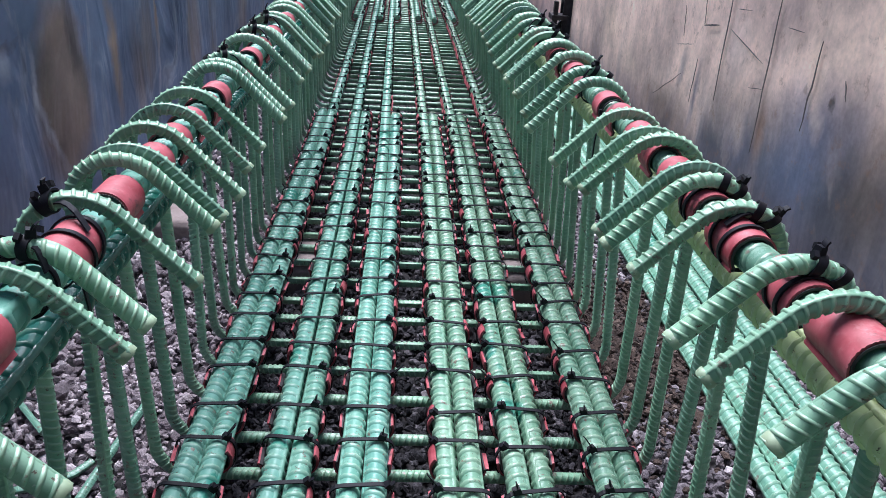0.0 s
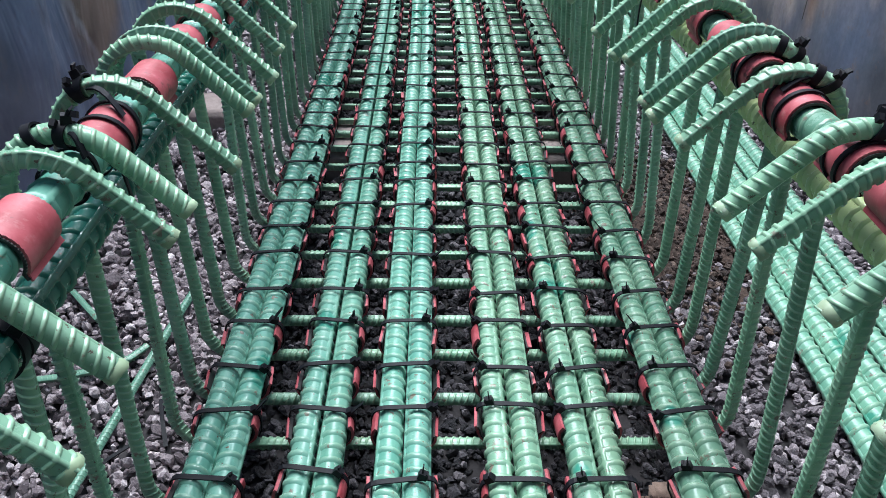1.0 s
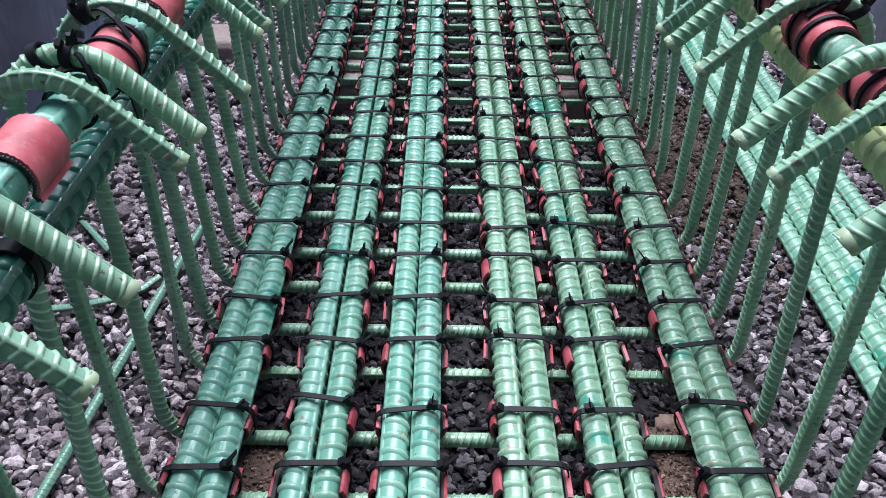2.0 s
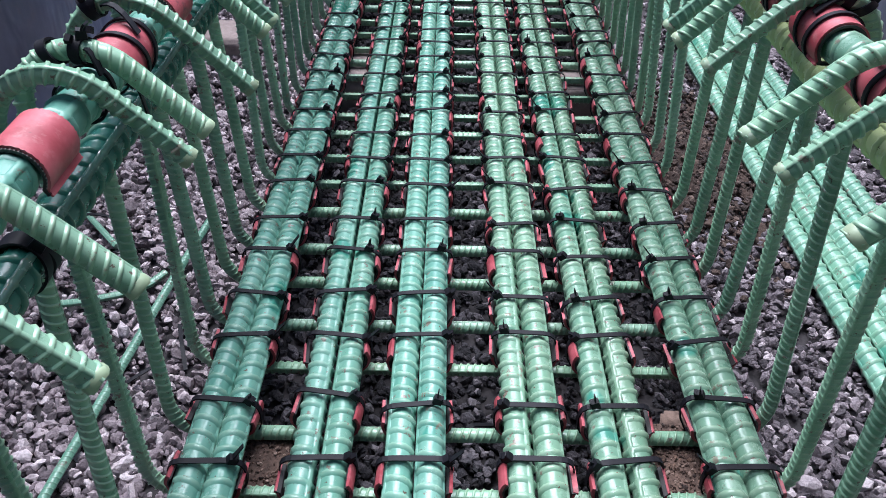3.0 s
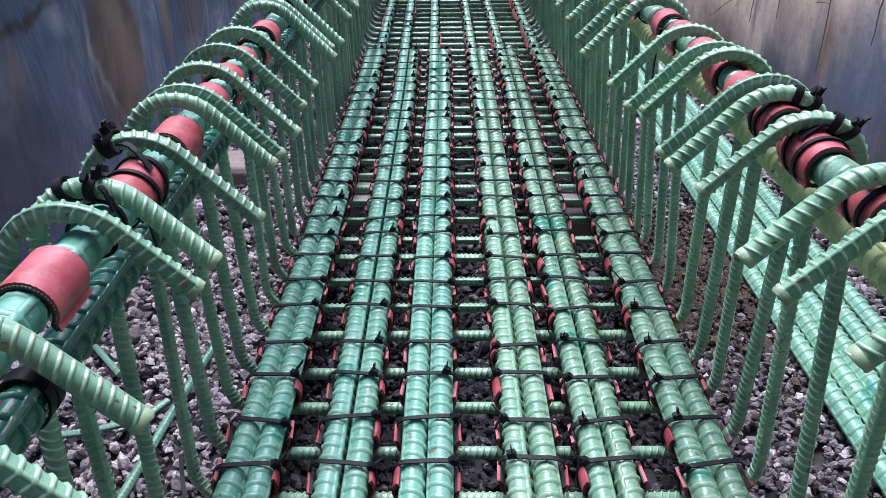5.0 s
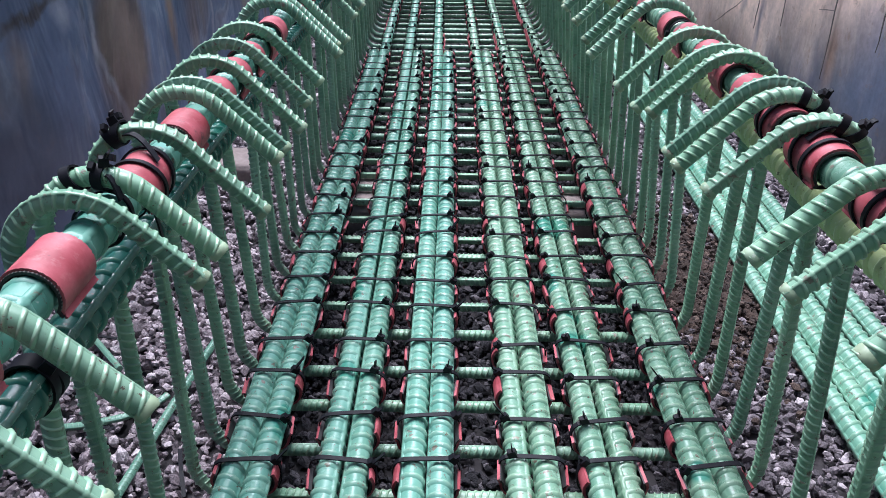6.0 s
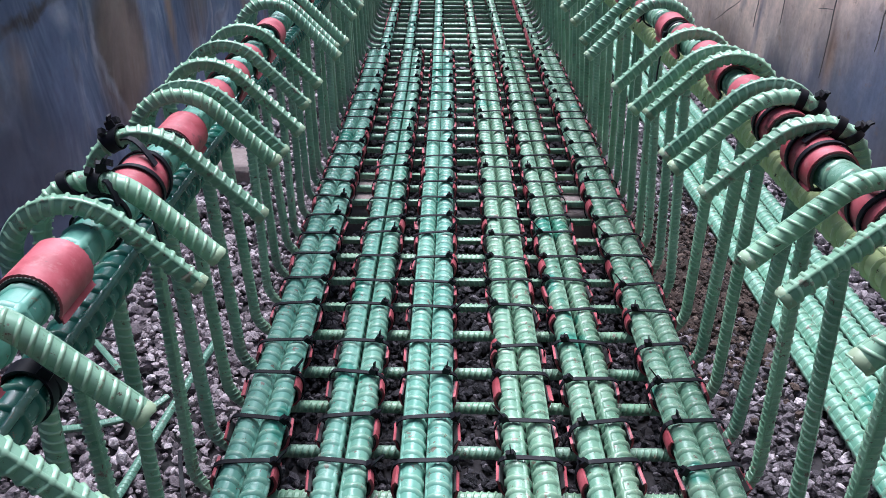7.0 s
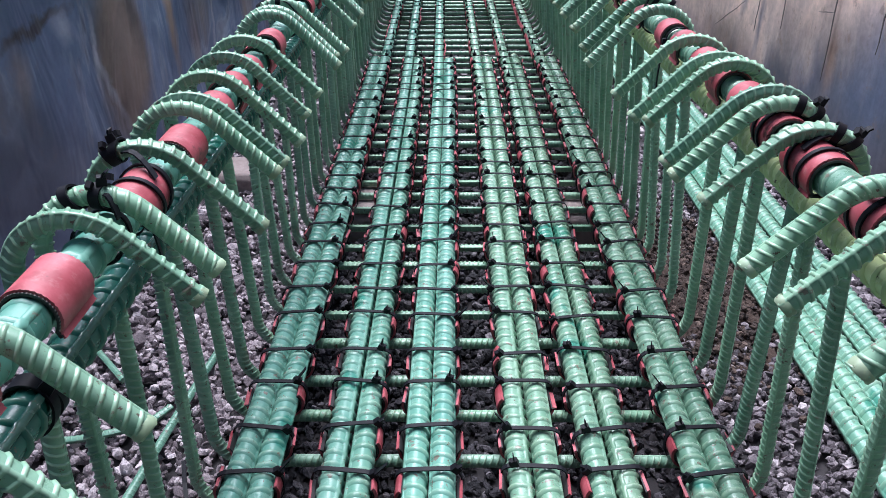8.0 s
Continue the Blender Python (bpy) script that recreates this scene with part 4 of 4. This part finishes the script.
for row in ((0, 0.485, 0.022, 0.006, 0.500, 0.006, (74, 100)), (0, 0.578, 0.024, 0.008, 0.619, 0.005, (60, 70)), (0, 0.215, 0.020, 0.006, 0.24, 0.01), (0, 1.37, 0.02, 0.006, 1.385, 0.01),
            (0, 1.66, 0.02, 0.006, 1.698, 0.012), (0, 1.84, 0.02, 0.006, 1.861, 0.016), (1, 0.620, 0.028, 0.006, 0.637, 0.006, (66, 48)), (1, 0.488, 0.026, 0.006, 0.480, 0.006),
            (1, 0.732, 0.014, 0.004, 0.722, 0.003, (72, 56)), (1, 1.33, 0.02, 0.006, 1.345, 0.012), (1, 1.80, 0.02, 0.006, 1.778, 0.012), (1, 1.95, 0.02, 0.006, 1.967, 0.012), (1, 0.29, 0.02, 0.006, 0.308, 0.01)):
    heavy_tie(*row)


def side_bar_tie(y):
    """A heavy tie left round the lower side bar: two turns, a ratchet head and a short tail."""
    x, z = SECOND[0]
    thing = None
    for dy, lean in ((-0.007, 0.005), (0.007, -0.003)):
        v, f = strip_along(ring_path(x, z, 0.0222, 0.0222, y + dy, lean, 30), 0.0105, 0.0024, closed=True)
        me = mesh_from("strap", v, f, [BLACK_NYLON])
        me.set_sharp_from_angle(angle=radians(40))
        if thing is None:
            thing = tagged(new("heavy_cable_tie", me), "heavy black cable tie wound round the dark side bar", "cable tie", "heavy ties on the top bars")
        else:
            part("strap", me, thing)
    head = Matrix.Translation((x + 0.018, y, z + 0.019)) @ Matrix.Rotation(radians(42), 4, "Y")
    v, f = [], []
    box_faces(v, f, head, (0.012, 0.015, 0.010))
    part("ratchet_head", mesh_from("ratchet_head", v, f, [BLACK_NYLON], smooth=False), thing)
    v, f = [], []
    box_faces(v, f, head @ Matrix.Translation((0.004, 0.002, 0.008)), (0.002, 0.008, 0.016))
    part("tail", mesh_from("tail", v, f, [BLACK_NYLON], smooth=False), thing)


side_bar_tie(0.342)


def hanging_tie(side, y, drop):
    """A slim tie round the top bar whose long end hangs straight down."""
    cx, cz = RAILS[side][0] + rail_shift(side, y), RAILS[side][1] + rail_rise(side, y)
    v, f = strip_along(ring_path(cx, cz, 0.0222, 0.0222, y, 0.003, 26), 0.005, 0.0018, closed=True)
    thing = tagged(new("cable_tie", mesh_from("cable_tie", v, f, [BLACK_NYLON])), "slim black cable tie with its long end hanging down", "cable tie", "slim ties on the top bars")
    sgn = 1 if side == 0 else -1
    v, f = strip_along([(cx + sgn * (0.0232 + 0.004 * math.sin(2.2 * q)), y + 0.006 * q, cz - drop * q) for q in np.linspace(0, 1, 8)], 0.005, 0.0018)
    part("tail", mesh_from("tail", v, f, [BLACK_NYLON], smooth=False), thing)
    v, f = [], []
    box_faces(v, f, pose(cx + sgn * 0.024, y, cz + 0.002), (0.008, 0.008, 0.007))
    part("ratchet_head", mesh_from("ratchet_head", v, f, [BLACK_NYLON], smooth=False), thing)


for side, y, drop in ((1, 1.165, 0.085), (0, 0.535, 0.075), (1, 1.47, 0.07)):
    hanging_tie(side, y, drop)


# ---- supports under the mat ----
def block(name, x0, x1, y0, y1, z0, z1, material, label, category, seed, rough=0.004):
    bm = bmesh.new()
    bmesh.ops.create_cube(bm, size=1.0, matrix=Matrix.Translation(((x0 + x1) / 2, (y0 + y1) / 2, (z0 + z1) / 2)) @ Matrix.Diagonal((x1 - x0, y1 - y0, z1 - z0, 1)))
    bmesh.ops.bevel(bm, geom=bm.edges[:], offset=0.006, segments=2, affect="EDGES")
    bmesh.ops.subdivide_edges(bm, edges=[e for e in bm.edges if e.calc_length() > 0.03], cuts=4, use_grid_fill=True)
    for v in bm.verts:
        n = noise.noise_vector((v.co * 22) + Vector((seed, 0, 0)))
        v.co += Vector((n.x, n.y, -abs(n.z) * 0.5)) * rough
    return tagged(new(name, bm_mesh(name, bm, [material], smooth=True)), label, category)


SUPPORT_TOP = CROSS_Z - STIRRUP_R - STIRRUP_RIB - 0.001
block("timber_block", -0.355, -0.205, 0.36, 0.592, -0.015, SUPPORT_TOP, WOOD, "dirt-covered timber block propping the bar mat", "block", 1)
block("timber_block", 0.290, 0.420, 0.38, 0.605, -0.015, SUPPORT_TOP, WOOD, "dirt-covered timber block propping the bar mat", "block", 2)
block("timber_wedge", 0.325, 0.400, 0.607, 0.642, -0.015, SUPPORT_TOP - 0.012, WOOD_PALE, "pale rough timber wedge beside the larger block", "block", 7)
block("concrete_block", -0.355, -0.207, 1.70, 1.925, -0.015, SUPPORT_TOP, CONCRETE, "pinkish concrete spacer block propping the bar mat", "block", 3)
block("concrete_block", 0.285, 0.420, 1.69, 1.835, -0.015, SUPPORT_TOP, CONCRETE, "pinkish concrete spacer block propping the bar mat", "block", 4)
block("concrete_block", -0.735, -0.600, 2.02, 2.19, -0.015, 0.055, CONCRETE, "loose pinkish concrete block lying on the stones", "block", 5)


# ---- thin offcuts and dropped straps on the stones ----
def offcut(path, r, pitch, label):
    me = ribbed_bar("bar_offcut", path, r, 0.0011, pitch, [GREEN_PALE], (0, 0, 1), 0.002, 0.3, sides=3, fine=(9.0, 9.0))
    return tagged(new("bar_offcut", me), label, "rebar offcut", "bar offcuts on the stones")


offcut([(-0.490, 1.20, 0.022), (-0.516, 0.98, 0.021), (-0.532, 0.80, 0.021), (-0.557, 0.529, 0.022), (-0.572, 0.36, 0.021)], 0.0068, 0.009, "thin pale green ribbed rod lying on the stones")
offcut([(-0.72, 0.905, 0.020), (-0.66, 0.915, 0.021), (-0.60, 0.935, 0.022), (-0.555, 0.965, 0.022), (-0.535, 1.00, 0.022)], 0.0068, 0.009, "thin curved green ribbed rod lying on the stones")
offcut([(-0.80, 1.237, 0.022), (-0.72, 1.150, 0.022), (-0.655, 1.079, 0.022)], 0.0062, 0.009, "short thin green rod lying on the stones")
for pts in ([(-0.80, 1.186, 0.026), (-0.73, 1.178, 0.029), (-0.67, 1.171, 0.025)], [(-0.467, 0.856, 0.024), (-0.447, 0.80, 0.028), (-0.427, 0.748, 0.023)],
            [(-0.53, 0.690, 0.024), (-0.507, 0.722, 0.027), (-0.480, 0.757, 0.024)], [(0.02, 0.62, 0.022), (0.045, 0.64, 0.026), (0.075, 0.645, 0.022)]):
    run = Vector(pts[-1]) - Vector(pts[0])
    flat = run.cross(Vector((0, 0, 1))).normalized()
    v, f = strip_along(pts, 0.007, 0.002, across=tuple(flat))
    tagged(new("dropped_strap", mesh_from("dropped_strap", v, f, [BLACK_NYLON], smooth=False)), "black nylon strap offcut dropped on the stones", "strap offcut", "strap offcuts")


# ---- long hose strips farther along the mat ----
def hose_strip(x, y0, y1):
    rng = random.Random(int(abs(x) * 1000 + y0 * 100))
    path = [(x + drift(y) + rng.uniform(-0.003, 0.003), y, BAR_Z - 0.004 + 0.004 * math.sin(y * 11) + rng.uniform(-0.003, 0.003)) for y in np.arange(y0, y1 + 0.01, 0.05)]
    v, f = strip_along(path, 0.017, 0.004, across=(0.35, 0, 0.94))
    tagged(new("hose_strip", mesh_from("hose_strip", v, f, [RED_HOSE], smooth=False)), "long split strip of red hose beside a bar", "hose strip", "hose strips on the mat")


for x, y0, y1 in ((0.339, 3.12, 3.55), (0.338, 3.62, 4.35), (0.339, 4.40, 4.95), (0.339, 5.05, 5.6), (0.192, 3.12, 3.45), (0.192, 4.20, 4.70), (0.076, 3.22, 3.45), (-0.036, 3.12, 3.42),
                  (-0.159, 3.80, 4.10), (-0.306, 3.45, 3.95)):
    hose_strip(x, y0, y1)


# ---- scratches on the east wall ----
def scratch(y0, z0, y1, z1, width):
    rng = random.Random(int(y0 * 1000))
    path = []
    for q in np.linspace(0, 1, 9):
        path.append((WALL_R - 0.0095, y0 + (y1 - y0) * q + rng.uniform(-0.004, 0.004), z0 + (z1 - z0) * q))
    v, f = [], []
    p = [np.array(a) for a in path]
    w = [0.5 * width * math.sin(math.pi * (0.12 + 0.8 * k / 8)) for k in range(9)]
    d = (p[-1] - p[0]) / np.linalg.norm(p[-1] - p[0])
    o = np.cross(d, (1, 0, 0))
    for k in range(9):
        for sx in (-0.0, 0.0016):
            for sw in (-0.5, 0.5):
                v.append(p[k] + np.array((sx, 0, 0)) + o * w[k] * sw)
    for k in range(8):
        a, b = 4 * k, 4 * k + 4
        f += [(a, a + 1, b + 1, b), (a + 2, b + 2, b + 3, a + 3), (a, b, b + 2, a + 2), (a + 1, a + 3, b + 3, b + 1)]
    part("scratch", mesh_from("scratch", v, f, [SCRATCH], smooth=False), wall_east)


for row in ((2.712, 0.80, 2.713, 0.334, 0.016), (2.326, 0.82, 2.325, 0.254, 0.012), (2.025, 0.675, 2.036, 0.413, 0.012), (2.979, 0.76, 2.934, 0.574, 0.010),
            (2.934, 0.578, 2.78, 0.602, 0.014), (2.67, 0.603, 2.368, 0.543, 0.008), (3.18, 0.62, 3.15, 0.50, 0.006), (2.659, 0.677, 2.531, 0.688, 0.006),
            (3.222, 0.456, 3.0, 0.494, 0.006), (2.431, 0.45, 2.33, 0.468, 0.006), (3.427, 0.193, 3.102, 0.356, 0.008), (2.246, 0.677, 2.137, 0.679, 0.006), (2.962, 0.27, 2.943, 0.446, 0.011),
            (1.86, 0.60, 1.84, 0.55, 0.008)):
    scratch(*row)


# ---- a heap of earth among the stones ----
def earth_patch(cx, cy, rx, ry, height):
    n = 120
    verts, faces = [], []
    for j in range(n + 1):
        for i in range(n + 1):
            u, v = 2 * i / n - 1, 2 * j / n - 1
            x, y = cx + u * rx, cy + v * ry
            d = u * u + v * v + 0.5 * noise.noise((x * 9, y * 9, 1.0))
            z = height * (1 - d) + 0.012 * noise.noise((x * 28, y * 28, 3.0)) + 0.012 * abs(noise.noise((x * 70, y * 70, 5.0))) + 0.006 * abs(noise.noise((x * 170, y * 170, 7.0)))
            verts.append((x, y, max(z, -0.03)))
    for j in range(n):
        for i in range(n):
            a = j * (n + 1) + i
            faces.append((a, a + 1, a + n + 2, a + n + 1))
    tagged(new("earth_patch", mesh_from("earth_patch", verts, faces, [DIRT])), "red-brown earth patch among the crushed stone", "earth", kind="stuff")


earth_patch(0.57, 1.47, 0.19, 0.34, 0.018)
stones("earth_crumbs", 4200, (0.3, 0.8), (1.0, 1.7), 0.003, 0.0085, False, 9, CRUMB_DARK, "loose red-brown earth crumbs on the stones", z=0.012, heap=True)
stones("earth_crumbs", 1300, (0.296, 0.414), (0.385, 0.600), 0.0010, 0.0030, False, 19, CRUMB, "red-brown grit lying on the timber block", SUPPORT_TOP)
stones("earth_crumbs", 1100, (-0.350, -0.210), (0.365, 0.587), 0.0010, 0.0030, False, 20, CRUMB, "red-brown grit lying on the timber block", SUPPORT_TOP)


# ---- joint of the east wall ----
def wall_clamp():
    """A dark channel over the sheet joint with a wedge clamp and bolts."""
    base = tagged(new("wall_clamp"), "dark steel channel and clamp over the wall joint", "clamp")
    base.location = (WALL_R - 0.005, 5.65, 0.0)

    def piece(name, size, at, bevel=0.004):
        bm = bmesh.new()
        bmesh.ops.create_cube(bm, size=1.0, matrix=Matrix.Translation(at) @ Matrix.Diagonal((*size, 1)))
        bmesh.ops.bevel(bm, geom=bm.edges[:], offset=bevel, segments=2, affect="EDGES")
        part(name, bm_mesh(name, bm, [DARK_STEEL]), base)

    piece("channel", (0.05, 0.10, 1.0), (0.0, 0.0, 0.46))
    piece("flange", (0.07, 0.014, 1.0), (-0.012, -0.052, 0.46), 0.002)
    piece("flange", (0.07, 0.014, 1.0), (-0.012, 0.052, 0.46), 0.002)
    piece("clamp_jaw", (0.12, 0.16, 0.035), (-0.07, -0.02, 0.22))
    piece("wedge", (0.03, 0.05, 0.16), (-0.10, -0.05, 0.25))
    for dz in (0.12, 0.33):
        bm = bmesh.new()
        bmesh.ops.create_cone(bm, cap_ends=True, segments=6, radius1=0.018, radius2=0.018, depth=0.022, matrix=Matrix.Translation((-0.035, 0.0, dz)) @ Matrix.Rotation(radians(90), 4, "Y"))
        part("bolt", bm_mesh("bolt", bm, [DARK_STEEL]), base)


wall_clamp()
